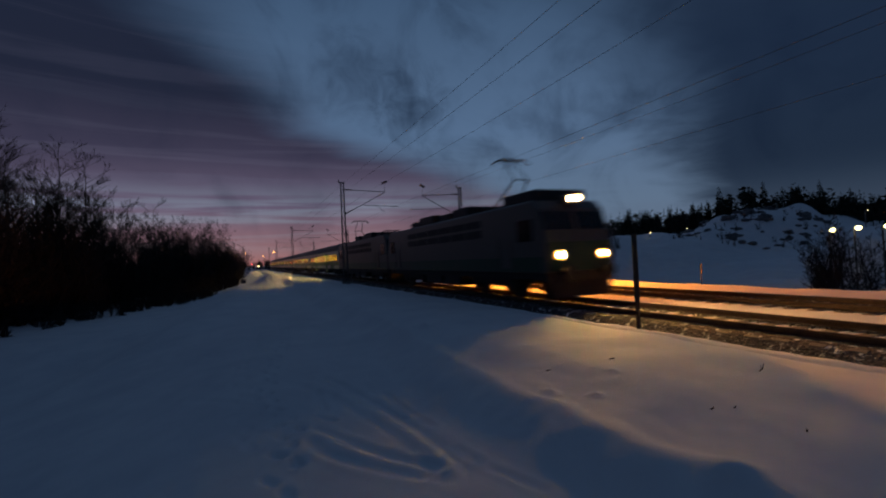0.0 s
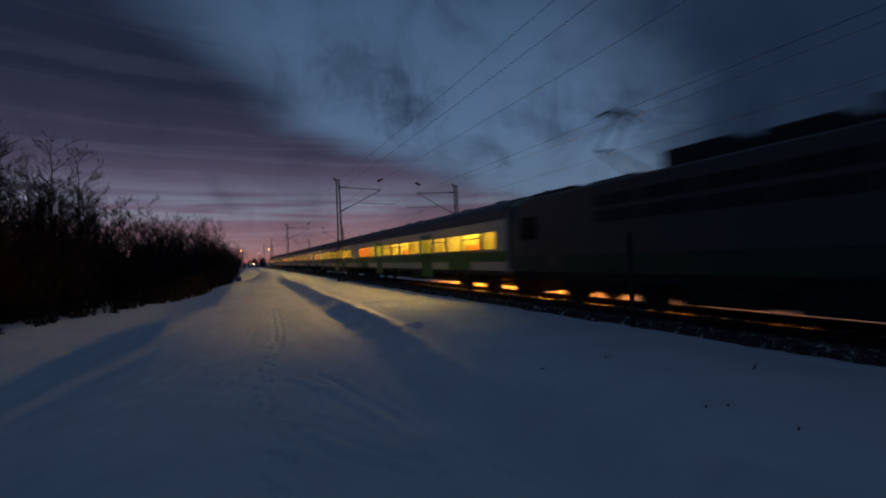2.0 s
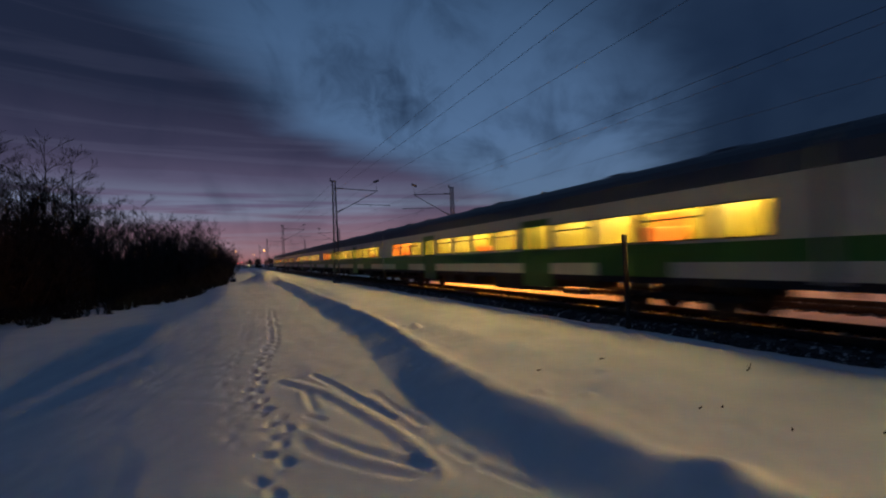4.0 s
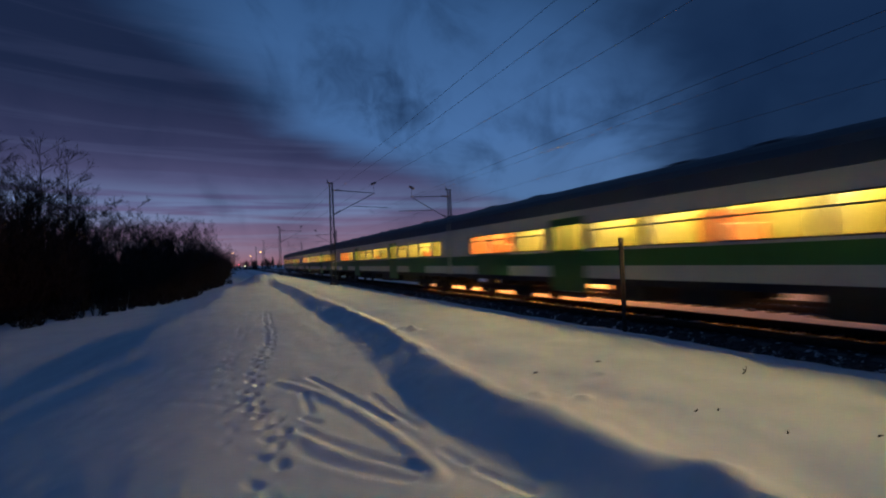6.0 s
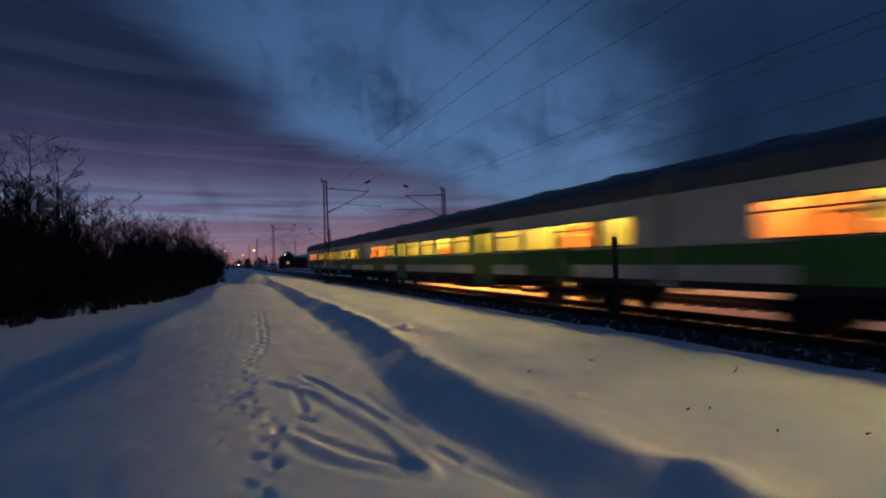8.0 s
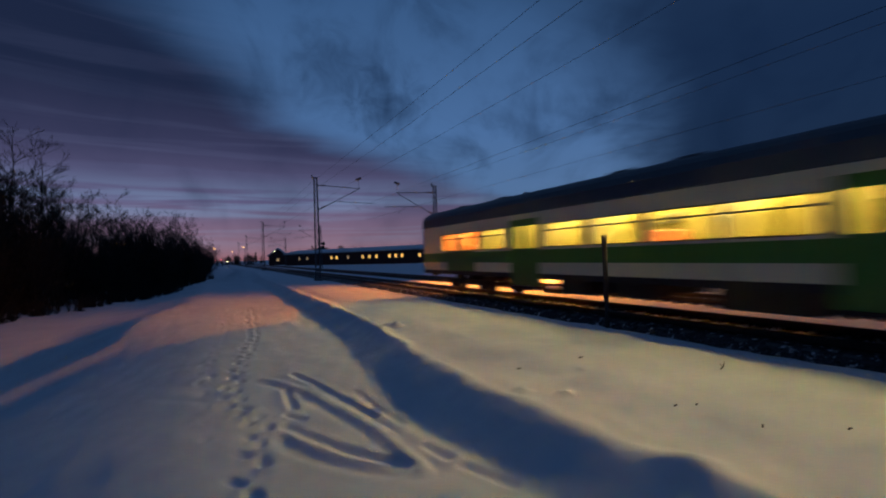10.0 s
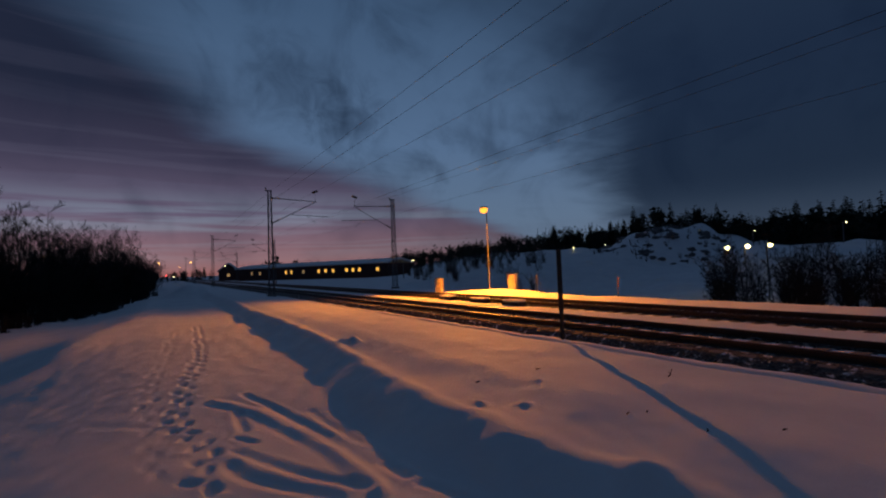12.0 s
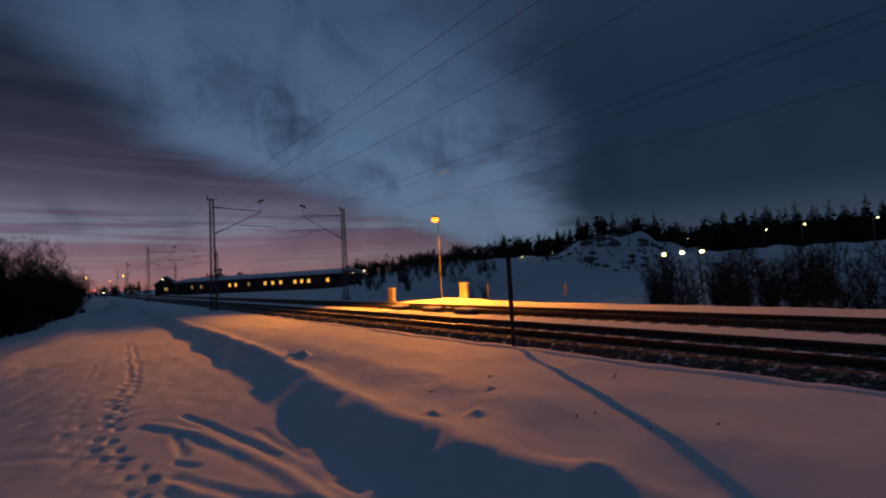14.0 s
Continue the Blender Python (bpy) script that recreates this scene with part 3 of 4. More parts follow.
def bogie(parent, y, wheels, radius, base):
    b = new("bogie")
    b.parent = parent
    b.location = (0, y, 0)
    bm = bmesh.new()
    for s in (-1, 1):
        box(bm, s * 0.98, s * 1.12, -base / 2 - 0.55, base / 2 + 0.55, 0.48, 0.66, 0.02)
        for a in (-1, 1):
            box(bm, s * 0.94, s * 1.18, a * base / 2 - 0.18, a * base / 2 + 0.18, 0.30, 0.62, 0.03)
            rod(bm, (s * 1.06, a * 0.45, 0.45), (s * 1.06, a * 0.45, 0.95), 0.13, n=10)
    box(bm, -1.0, 1.0, -0.25, 0.25, 0.5, 0.85, 0.03)
    part("bogie_frame", bm, UNDER, b)
    for a in (-1, 1):
        bm = bmesh.new()
        for s in (-1, 1):
            rod(bm, (s * 0.70, 0, 0), (s * 0.80, 0, 0), radius, n=28)
            rod(bm, (s * 0.68, 0, 0), (s * 0.71, 0, 0), radius + 0.03, n=28)
            for k in range(4):
                t = k * math.pi / 2
                rod(bm, (s * 0.80, math.cos(t) * radius * 0.55, math.sin(t) * radius * 0.55),
                    (s * 0.825, math.cos(t) * radius * 0.55, math.sin(t) * radius * 0.55), 0.05, n=6)
        rod(bm, (-0.75, 0, 0), (0.75, 0, 0), 0.09, n=10)
        w = part("wheelset", bm, WHEEL, b)
        w.location = (0, a * base / 2, radius)
        wheels.append((w, a * base / 2, radius))
    return b


def roof_arc(x0, z0, z1, n=14, power=0.62):
    """Rounded roof outline from one eave to the other."""
    out = []
    for i in range(n + 1):
        a = math.pi * i / n
        out.append((x0 * math.cos(a), z0 + (z1 - z0) * math.sin(a) ** power))
    return out


def coach(wheels, seed):
    c = thing("passenger_coach", "white and green passenger coach with lit yellow windows, dark roof", "railway coach", "coaches of the train")
    L = COACH
    windows, doors = WINDOWS, DOORS
    for s in (-1, 1):
        X0, X1 = s * (HALF - 0.06), s * HALF
        # plain wall above and below the windows, pillars between
        bm = bmesh.new()
        cuts = [0.10] + [v for d in doors for v in d] + [L - 0.10]
        spans = [(cuts[0], cuts[1]), (cuts[2], cuts[3]), (cuts[4], cuts[5])]
        for a, b in spans:
            box(bm, X0, X1, a, b, HEAD, EAVES)
            box(bm, X0, X1, a, b, 1.84, SILL)
            edge = a
            for w0, w1 in [w for w in windows if a <= w[0] and w[1] <= b]:
                box(bm, X0, X1, edge, w0, SILL, HEAD)
                edge = w1
            box(bm, X0, X1, edge, b, SILL, HEAD)
            box(bm, X0, X1, a, b, 1.05, 1.41)
        for a, b in doors:
            box(bm, X0, X1, a, b, 2.90, EAVES)
        part("side_wall", bm, COACH_WHITE, c)
        bm = bmesh.new()
        for a, b in spans:
            box(bm, X0, X1 + s * 0.002, a, b, 1.41, 1.84)
        for a, b in ((3.15, 5.60), (21.30, 23.75)):
            box(bm, X1 - s * 0.01, X1 + s * 0.006, a, b, 1.05, 1.885)
        part("green_stripe", bm, COACH_GREEN, c, "dark green painted stripe below the windows")
        bm = bmesh.new()
        for a, b in spans:
            box(bm, X0, X1 - s * 0.01, a, b, 0.88, 1.05)
        part("skirt", bm, UNDER, c)
        # windows
        for i, (w0, w1) in enumerate(windows):
            win = new("window")
            win.parent = c
            bm = bmesh.new()
            f = 0.035
            xa, xb = X1 - s * 0.05, X1 + s * 0.008
            box(bm, xa, xb, w0, w1, SILL, SILL + f)
            box(bm, xa, xb, w0, w1, HEAD - f, HEAD)
            box(bm, xa, xb, w0, w0 + f, SILL + f, HEAD - f)
            box(bm, xa, xb, w1 - f, w1, SILL + f, HEAD - f)
            if i not in (0, 2):
                box(bm, xa, xb, w0 + f, w1 - f, SILL + 0.52, SILL + 0.56)
            part("frame", bm, WINDOW_FRAME, win)
            bm = bmesh.new()
            box(bm, X1 - s * 0.034, X1 - s * 0.028, w0 + f, w1 - f, SILL + f, HEAD - f)
            g = part("pane", bm, GLASS, win)
            g.visible_shadow = False
        # folding doors with a window
        for a, b in doors:
            door = new("door")
            door.parent = c
            bm = bmesh.new()
            xa, xb = X0 - s * 0.03, X1 - s * 0.035
            mid = (a + b) / 2
            box(bm, xa, xb, a, b, 0.62, 1.90)
            box(bm, xa, xb, a, b, 2.66, 2.90)
            for p0, p1 in ((a, a + 0.14), (b - 0.14, b), (mid - 0.05, mid + 0.05)):
                box(bm, xa, xb, p0, p1, 1.90, 2.66)
            part("leaf", bm, COACH_GREEN, door, "green entrance door")
            for p0, p1 in ((a + 0.14, mid - 0.05), (mid + 0.05, b - 0.14)):
                bm = bmesh.new()
                box(bm, xb - s * 0.03, xb - s * 0.02, p0, p1, 1.90, 2.66)
                g = part("pane", bm, GLASS, door)
                g.visible_shadow = False
            bm = bmesh.new()
            rod(bm, (X1 - s * 0.01, mid - 0.12, 1.35), (X1 - s * 0.01, mid - 0.12, 1.9), 0.016, n=6)
            part("handle", bm, WHEEL, door)
            bm = bmesh.new()
            box(bm, X0 - s * 0.1, X1 - s * 0.01, a + 0.05, b - 0.05, 0.55, 0.60)
            box(bm, X0 - s * 0.1, X0 - s * 0.05, a + 0.08, a + 0.12, 0.58, 0.82)
            box(bm, X0 - s * 0.1, X0 - s * 0.05, b - 0.12, b - 0.08, 0.58, 0.82)
            part("step", bm, UNDER, door)
    # roof: a rounded shell with ribs and vents
    bm = bmesh.new()
    outer = roof_arc(HALF + 0.02, EAVES, 3.99, power=0.60)
    inner = [(x * 0.97, z - 0.05) for x, z in outer]
    prism(bm, outer + inner[::-1], 0.10, L - 0.10)
    part("roof", bm, COACH_ROOF, c, "dark grey rounded roof", smooth=False)
    bm = bmesh.new()
    prism(bm, [(x * 1.004, z + 0.012) for x, z in outer] + outer[::-1], 0, 0.04)
    seam = part("roof_seam", bm, COACH_ROOF, c)
    seam.location.y = 1.4
    for k in range(1, 15):
        shared("roof_seam", seam.data, c, (0, 1.4 + 1.65 * k, 0))
    for y in (2.2, 5.6, 12.4, 14.6, 20.8, 24.2):
        bm = bmesh.new()
        box(bm, -0.28, 0.28, y, y + 0.8, 3.95, 4.09, 0.04)
        part("roof_vent", bm, COACH_ROOF, c)
    # ends, gangways and buffers
    for y, d in ((0.10, -1), (L - 0.10, 1)):
        bm = bmesh.new()
        prism(bm, [(-HALF, 0.98), (HALF, 0.98), (HALF, EAVES)] + roof_arc(HALF, EAVES, 3.93)[1:-1] + [(-HALF, EAVES)], y - d * 0.06, y + d * 0.002)
        part("end_wall", bm, COACH_WHITE, c)
        bm = bmesh.new()
        box(bm, -1.47, 1.47, y, y + d * 0.094, 1.12, 3.55, 0.03)
        part("gangway", bm, BELLOWS, c, "grey rubber gangway bellows")
        for s in (-1, 1):
            bm = bmesh.new()
            rod(bm, (s * 0.87, y, 0.90), (s * 0.87, y + d * 0.05, 0.90), 0.09, n=10)
            rod(bm, (s * 0.87, y + d * 0.05, 0.90), (s * 0.87, y + d * 0.095, 0.90), 0.20, n=14)
            part("buffer", bm, UNDER, c)
    # underframe and boxes
    bm = bmesh.new()
    box(bm, -1.4, 1.4, 0.3, L - 0.3, 0.98, 1.16)
    part("underframe", bm, UNDER, c)
    for x0, x1, y0, y1, z0 in ((-1.35, -0.5, 9.6, 11.6, 0.42), (0.4, 1.35, 9.9, 12.4, 0.40), (-1.35, -0.4, 13.2, 14.4, 0.5), (-1.3, 0.9, 15.4, 16.6, 0.45), (0.5, 1.35, 13.4, 15.2, 0.5), (-0.5, 0.5, 6.6, 8.2, 0.55)):
        bm = bmesh.new()
        box(bm, x0, x1, y0, y1, z0, 0.90, 0.03)
        part("equipment_box", bm, UNDER, c)
    for y in (3.7, L - 3.7):
        bogie(c, y, wheels, 0.46, 2.5)
    # inside: floor, partition along the corridor, compartment walls, ceiling with a light strip
    bm = bmesh.new()
    box(bm, -1.48, 1.48, 0.35, L - 0.35, 1.20, 1.26)
    part("floor", bm, INTERIOR, c)
    bm = bmesh.new()
    rooms = [(0.6, doors[0][0] - 0.08), (doors[0][1] + 0.08, doors[1][0] - 0.08), (doors[1][1] + 0.08, L - 0.6)]
    for a, b in rooms:
        box(bm, 0.42, 0.46, a, b, 1.26, 3.02)
    part("corridor_wall", bm, INTERIOR, c, "yellow laminate corridor wall")
    bm = bmesh.new()
    for y in [v for room in rooms for v in room] + [(windows[k][1] + windows[k + 1][0]) / 2 for k in range(len(windows) - 1) if windows[k + 1][0] - windows[k][1] < 0.3 and k % 2 == 0]:
        box(bm, -1.45, 0.42, y - 0.02, y + 0.02, 1.26, 3.02)
    part("partition", bm, INTERIOR, c)
    bm = bmesh.new()
    box(bm, -1.49, 1.49, 0.35, L - 0.35, 3.055, 3.09)
    part("ceiling", bm, COACH_WHITE, c)
    bm = bmesh.new()
    box(bm, -0.95, 0.36, 0.7, L - 0.7, 3.015, 3.05)
    part("ceiling_light", bm, CEILING_GLOW, c, "warm glowing ceiling light panel")
    # added glowing strips, set to send more light through the windows onto the path
    for a, b in rooms:
        bm = bmesh.new()
        box(bm, 0.385, 0.415, a + 0.05, b - 0.05, 2.87, 3.0)
        part("cove_light", bm, PATH_FILL_GLOW, c, "added glowing strip that brightens the snow outside")
    bm = bmesh.new()
    last = windows[-1][1]
    box(bm, -1.45, 0.36, last + 0.06, last + 0.10, 1.3, 3.0)
    box(bm, 0.36, 0.38, last - 1.0, last + 0.06, 1.3, 2.85)
    part("end_partition", bm, SEAT, c, "orange partition at the end of the saloon")
    rng = random.Random(seed)
    for w0, w1 in windows:
        if w1 - w0 < 1.2:
            continue
        # orange panel on the far wall in place of a curtain with light shining through
        if rng.random() < 0.34:
            bm = bmesh.new()
            k = rng.uniform(0.45, 1.0)
            box(bm, 0.36, 0.38, w0 + 0.1, w0 + 0.1 + k * (w1 - w0), 1.3, 2.74)
            part("orange_panel", bm, SEAT, c, "orange panel standing in for a curtain lit from inside")
        if rng.random() < 0.35:
            bm = bmesh.new()
            k = rng.uniform(0.15, 0.35)
            for j in range(5):
                ya = w0 + 0.02 + k * j / 5
                box(bm, -1.43 + 0.02 * (j % 2), -1.41 + 0.02 * (j % 2), ya, ya + k / 5, 1.90, 2.70)
            part("curtain", bm, CURTAIN, c, "drawn orange curtain")
        bm = bmesh.new()
        box(bm, -1.2, 0.3, w0 + 0.05, w0 + 0.5, 1.6, 1.75, 0.04)
        box(bm, -1.2, 0.3, w0 + 0.02, w0 + 0.16, 1.7, 2.15 + 0.25 * rng.random(), 0.04)
        part("seat", bm, SEAT, c)
        if rng.random() < 0.5:
            bm = bmesh.new()
            box(bm, 0.30, 0.37, w0 + 0.25, w1 - 0.3, 2.45, 2.49)
            box(bm, 0.30, 0.37, w0 + 0.3, w0 + 0.7, 2.49, 2.70, 0.02)
            part("luggage_rack", bm, WINDOW_FRAME, c)
    return c


# ---- locomotives ----
LOCO = 18.96


def locomotive(wheels, lit):
    l = thing("locomotive", "grey and green electric locomotive with " + ("burning headlights" if lit else "dark headlights"), "locomotive", "locomotives of the train")
    H = 1.52
    # body in profile along y: raked cab fronts
    bm = bmesh.new()
    side = [(0.10, 1.05), (0.0, 1.30), (0.0, 2.12), (0.42, 3.35), (0.80, 3.68), (LOCO - 0.80, 3.68), (LOCO - 0.42, 3.35), (LOCO, 2.12), (LOCO, 1.30), (LOCO - 0.10, 1.05)]
    a = [bm.verts.new((-H, y, z)) for y, z in side]
    b = [bm.verts.new((H, y, z)) for y, z in side]
    n = len(side)
    for i in range(n):
        bm.faces.new((a[i], a[(i + 1) % n], b[(i + 1) % n], b[i]))
    bm.faces.new(a[::-1])
    bm.faces.new(b)
    bmesh.ops.bevel(bm, geom=[e for e in bm.edges if abs(e.verts[0].co.x - e.verts[1].co.x) < 0.01], offset=0.13, segments=3, affect="EDGES", profile=0.6)
    part("body", bm, LOCO_GREY, l)
    for s in (-1, 1):
        X = s * H
        bm = bmesh.new()
        box(bm, X - s * 0.02, X + s * 0.006, 0.25, LOCO - 0.25, 1.08, 1.62)
        part("green_stripe", bm, LOCO_GREEN, l, "dark green band along the lower side")
        bm = bmesh.new()
        box(bm, X - s * 0.02, X + s * 0.012, 0.2, LOCO - 0.2, 1.63, 1.67)
        part("side_moulding", bm, LOCO_GREY, l)
        for z0, z1 in ((2.52, 2.86), (2.98, 3.30)):
            for k in range(6):
                y0 = 4.6 + k * 1.65
                bm = bmesh.new()
                box(bm, X - s * 0.02, X + s * 0.012, y0, y0 + 1.5, z0, z1)
                for j in range(5):
                    zz = z0 + 0.03 + (z1 - z0 - 0.05) * j / 5
                    box(bm, X, X + s * 0.03, y0 + 0.03, y0 + 1.47, zz, zz + 0.025)
                part("louvre", bm, LOCO_DARK, l)
        for y0, y1 in ((0.75, 1.75), (LOCO - 1.75, LOCO - 0.75)):
            bm = bmesh.new()
            box(bm, X - s * 0.02, X + s * 0.008, y0, y1, 2.2, 3.0, 0.0)
            part("cab_side_window", bm, DARK_GLASS, l)
        for y0 in (2.2, LOCO - 2.95):
            bm = bmesh.new()
            box(bm, X - s * 0.02, X + s * 0.01, y0, y0 + 0.75, 1.2, 3.05, 0.0)
            part("cab_door", bm, LOCO_GREY, l)
            for dy in (-0.08, 0.83):
                bm = bmesh.new()
                rod(bm, (X + s * 0.06, y0 + dy, 1.2), (X + s * 0.06, y0 + dy, 2.4), 0.016, n=6)
                part("handrail", bm, WHEEL, l)
    # cab ends: windscreens, lamps, buffers, snow plough
    for end, d in ((0.0, 1), (LOCO, -1)):
        for s in (-1, 1):
            bm = bmesh.new()
            v = [bm.verts.new(p) for p in ((s * 0.05, end + d * 0.020, 2.16), (s * 1.42, end + d * 0.020, 2.16), (s * 1.40, end + d * 0.375, 3.25), (s * 0.05, end + d * 0.375, 3.25))]
            w = [bm.verts.new(p.co + Vector((0, d * 0.1, -0.03))) for p in v]
            bm.faces.new(v)
            bm.faces.new(w[::-1])
            for i in range(4):
                bm.faces.new((v[i], v[(i + 1) % 4], w[(i + 1) % 4], w[i]))
            part("windscreen", bm, DARK_GLASS, l)
            lamp = new("headlamp")
            lamp.parent = l
            on = lit and d == 1
            bm = bmesh.new()
            rod(bm, (s * 0.95, end + d * 0.05, 1.66), (s * 0.95, end - d * 0.05, 1.66), 0.17, n=18)
            part("housing", bm, LOCO_DARK, lamp)
            bm = bmesh.new()
            tube(bm, s * 0.95, 1.66, end - d * 0.045, end - d * 0.155, 0.112, 0.135)
            part("hood", bm, LOCO_DARK, lamp)
            bm = bmesh.new()
            rod(bm, (s * 0.95, end - d * 0.03, 1.66), (s * 0.95, end - d * 0.062, 1.66), 0.085, n=18)
            part("lens", bm, HEADLIGHT if on else LENS_OFF, lamp)
            # ring outside the hood that glows as the lamp's halo
            bm = bmesh.new()
            tube(bm, s * 0.95, 1.66, end - d * 0.045, end - d * 0.070, 0.138, 0.175)
            part("reflector_ring", bm, HALO_GLOW if on else LENS_OFF, lamp)
            bm = bmesh.new()
            rod(bm, (s * 0.88, end + d * 0.05, 1.06), (s * 0.88, end - d * 0.42, 1.06), 0.10, n=12)
            rod(bm, (s * 0.88, end - d * 0.42, 1.06), (s * 0.88, end - d * 0.48, 1.06), 0.24, n=18)
            part("buffer", bm, UNDER, l)
        lamp = new("headlamp")
        lamp.parent = l
        bm = bmesh.new()
        box(bm, -0.32, 0.32, end + d * 0.30, end + d * 0.75, 3.52, 3.86, 0.05)
        part("housing", bm, LOCO_GREY, lamp)
        for x in (-0.13, 0.13):
            bm = bmesh.new()
            tube(bm, x, 3.70, end + d * 0.30, end + d * 0.18, 0.100, 0.118)
            part("hood", bm, LOCO_DARK, lamp)
        bm = bmesh.new()
        for x in (-0.13, 0.13):
            rod(bm, (x, end + d * 0.32, 3.70), (x, end + d * 0.27, 3.70), 0.095, n=18)
        part("lens", bm, HEADLIGHT if (lit and d == 1) else LENS_OFF, lamp)
        bm = bmesh.new()
        prism(bm, [(-1.35, 0.16), (1.35, 0.16), (1.4, 0.75), (-1.4, 0.75)], end + d * 0.05, end + d * 0.13)
        part("snow_plough", bm, UNDER, l)
        bm = bmesh.new()
        box(bm, -1.5, 1.5, end + d * 0.02, end + d * 0.25, 0.72, 1.07, 0.03)
        part("buffer_beam", bm, UNDER, l)
        bm = bmesh.new()
        box(bm, -1.36, 1.36, end - d * 0.012, end + d * 0.05, 1.10, 2.13)
        part("front_panel", bm, LOCO_GREEN, l, "dark green nose panel")
    bm = bmesh.new()
    box(bm, -1.4, 1.4, 0.3, LOCO - 0.3, 0.80, 1.07)
    part("underframe", bm, UNDER, l)
    for y0, y1 in ((7.2, 9.2), (9.5, 11.8)):
        bm = bmesh.new()
        box(bm, -1.38, 1.38, y0, y1, 0.35, 0.82, 0.05)
        part("equipment_box", bm, UNDER, l)
    for y in (4.4, LOCO - 4.4):
        b = bogie(l, y, wheels, 0.62, 3.0)
        bm = bmesh.new()
        box(bm, -1.2, -1.12, -1.9, 1.9, 0.55, 0.85, 0.02)
        part("side_frame", bm, UNDER, b)
        bm = bmesh.new()
        box(bm, 1.12, 1.2, -1.9, 1.9, 0.55, 0.85, 0.02)
        part("side_frame", bm, UNDER, b)
    # roof gear
    for x0, x1, y0, y1, z1 in ((-1.1, 1.1, 6.6, 8.4, 4.02), (-1.0, 1.0, 8.9, 10.4, 3.95), (-1.15, 1.15, 10.9, 13.2, 4.05), (-0.9, 0.9, 13.8, 15.2, 3.9), (-1.15, 1.15, 0.95, 3.3, 3.98), (-1.0, 1.0, 15.9, 17.9, 3.54)):
        bm = bmesh.new()
        box(bm, x0, x1, y0, y1, 3.60, z1 + (0.16 if lit or y0 > 3 else -0.12), 0.07)
        part("roof_box", bm, LOCO_DARK, l)
    for y in (3.2, 5.4, 6.2, 13.5, 15.8):
        bm = bmesh.new()
        for k in range(5):
            rod(bm, (-0.4, y, 3.6 + 0.08 * k), (-0.4, y, 3.66 + 0.08 * k), 0.10 - 0.01 * (k % 2), n=8)
        rod(bm, (-0.4, y, 4.0), (-0.4, y + 1.2, 4.05), 0.02, n=5)
        part("insulator", bm, CERAMIC, l)
    for y, raised in ((4.3, lit), (LOCO - 3.6, False)):
        pg = new("pantograph")
        pg.parent = l
        pg.location = (0, y, 0)
        top = 5.95 if (raised or (not lit and y < 9)) else 4.15
        mid = 3.95 + (top - 3.95) * 0.5
        bm = bmesh.new()
        for s in (-1, 1):
            box(bm, s * 0.55, s * 0.62, -0.9, 0.9, 3.82, 3.90)
            rod(bm, (s * 0.55, 0.7, 3.9), (s * 0.35, -0.75, mid), 0.035, n=6)
            rod(bm, (s * 0.35, -0.75, mid), (s * 0.25, 0.1, top - 0.08), 0.025, n=6)
        rod(bm, (-0.4, -0.75, mid), (0.4, -0.75, mid), 0.03, n=6)
        rod(bm, (-0.5, 0.7, 3.92), (0.5, 0.7, 3.92), 0.05, n=6)
        part("frame", bm, LOCO_DARK, pg)
        bm = bmesh.new()
        for dy in (-0.16, 0.16):
            rod(bm, (-0.62, dy, top), (0.62, dy, top), 0.035, n=6)
            for s in (-1, 1):
                rod(bm, (s * 0.62, dy, top), (s * 0.92, dy, top - 0.2), 0.025, n=6)
        part("collector", bm, LOCO_DARK, pg)
    return l


TRAIN = []
WHEELS = []


def train():
    at = 0.0
    for k in range(2):
        found = []
        ob = locomotive(found, k == 0)
        TRAIN.append((ob, at + (LOCO if k else 0.0), 180 if k else 0))
        WHEELS.append((found, -1 if k else 1))
        at += LOCO + 0.12
    for k in range(6):
        found = []
        TRAIN.append((coach(found, 11 + k), at, 0))
        WHEELS.append((found, 1))
        at += COACH


train()


# ---- small things beside the railway ----
def marker_post():
    x, y = 8.68, 8.22
    z0 = at_ground(x, y)
    p = thing("marker_post", "dark narrow marker board on a thin post in the snow", "marker post", "", (x, y, 0))
    bm = bmesh.new()
    rod(bm, (0, 0, z0 - 0.3), (0, 0, 2.0), 0.052, n=8)
    part("post", bm, POST_WOOD, p)
    bm = bmesh.new()
    box(bm, -0.07, 0.07, -0.025, 0.025, 0.55, 2.13, 0.01)
    part("board", bm, POST_WOOD, p)


marker_post()


def lamp_post():
    x, y = LAMP
    z0 = at_ground(x, y) - 0.2
    p = thing("street_lamp", "slim metal lamp post with a burning orange sodium lamp", "street lamp", "", (x, y, 0))
    bm = bmesh.new()
    rod(bm, (0, 0, z0), (0, 0, LAMP_Z - 0.1), 0.055, 0.035, n=12)
    rod(bm, (0, 0, LAMP_Z - 0.1), (-0.30, -0.2, LAMP_Z + 0.06), 0.035, n=8)
    part("pole", bm, MAST_STEEL, p)
    bm = bmesh.new()
    bmesh.ops.create_uvsphere(bm, u_segments=16, v_segments=8, radius=1.0, matrix=Matrix.Translation((-0.5, -0.34, LAMP_Z + 0.06)) @ Matrix.Diagonal((0.3, 0.24, 0.10, 1)))
    part("hood", bm, MAST_STEEL, p)
    bm = bmesh.new()
    bmesh.ops.create_uvsphere(bm, u_segments=16, v_segments=8, radius=1.0, matrix=Matrix.Translation((-0.5, -0.34, LAMP_Z - 0.08)) @ Matrix.Diagonal((0.28, 0.27, 0.25, 1)))
    lens = part("lens", bm, SODIUM, p)
    lens.visible_shadow = False


lamp_post()


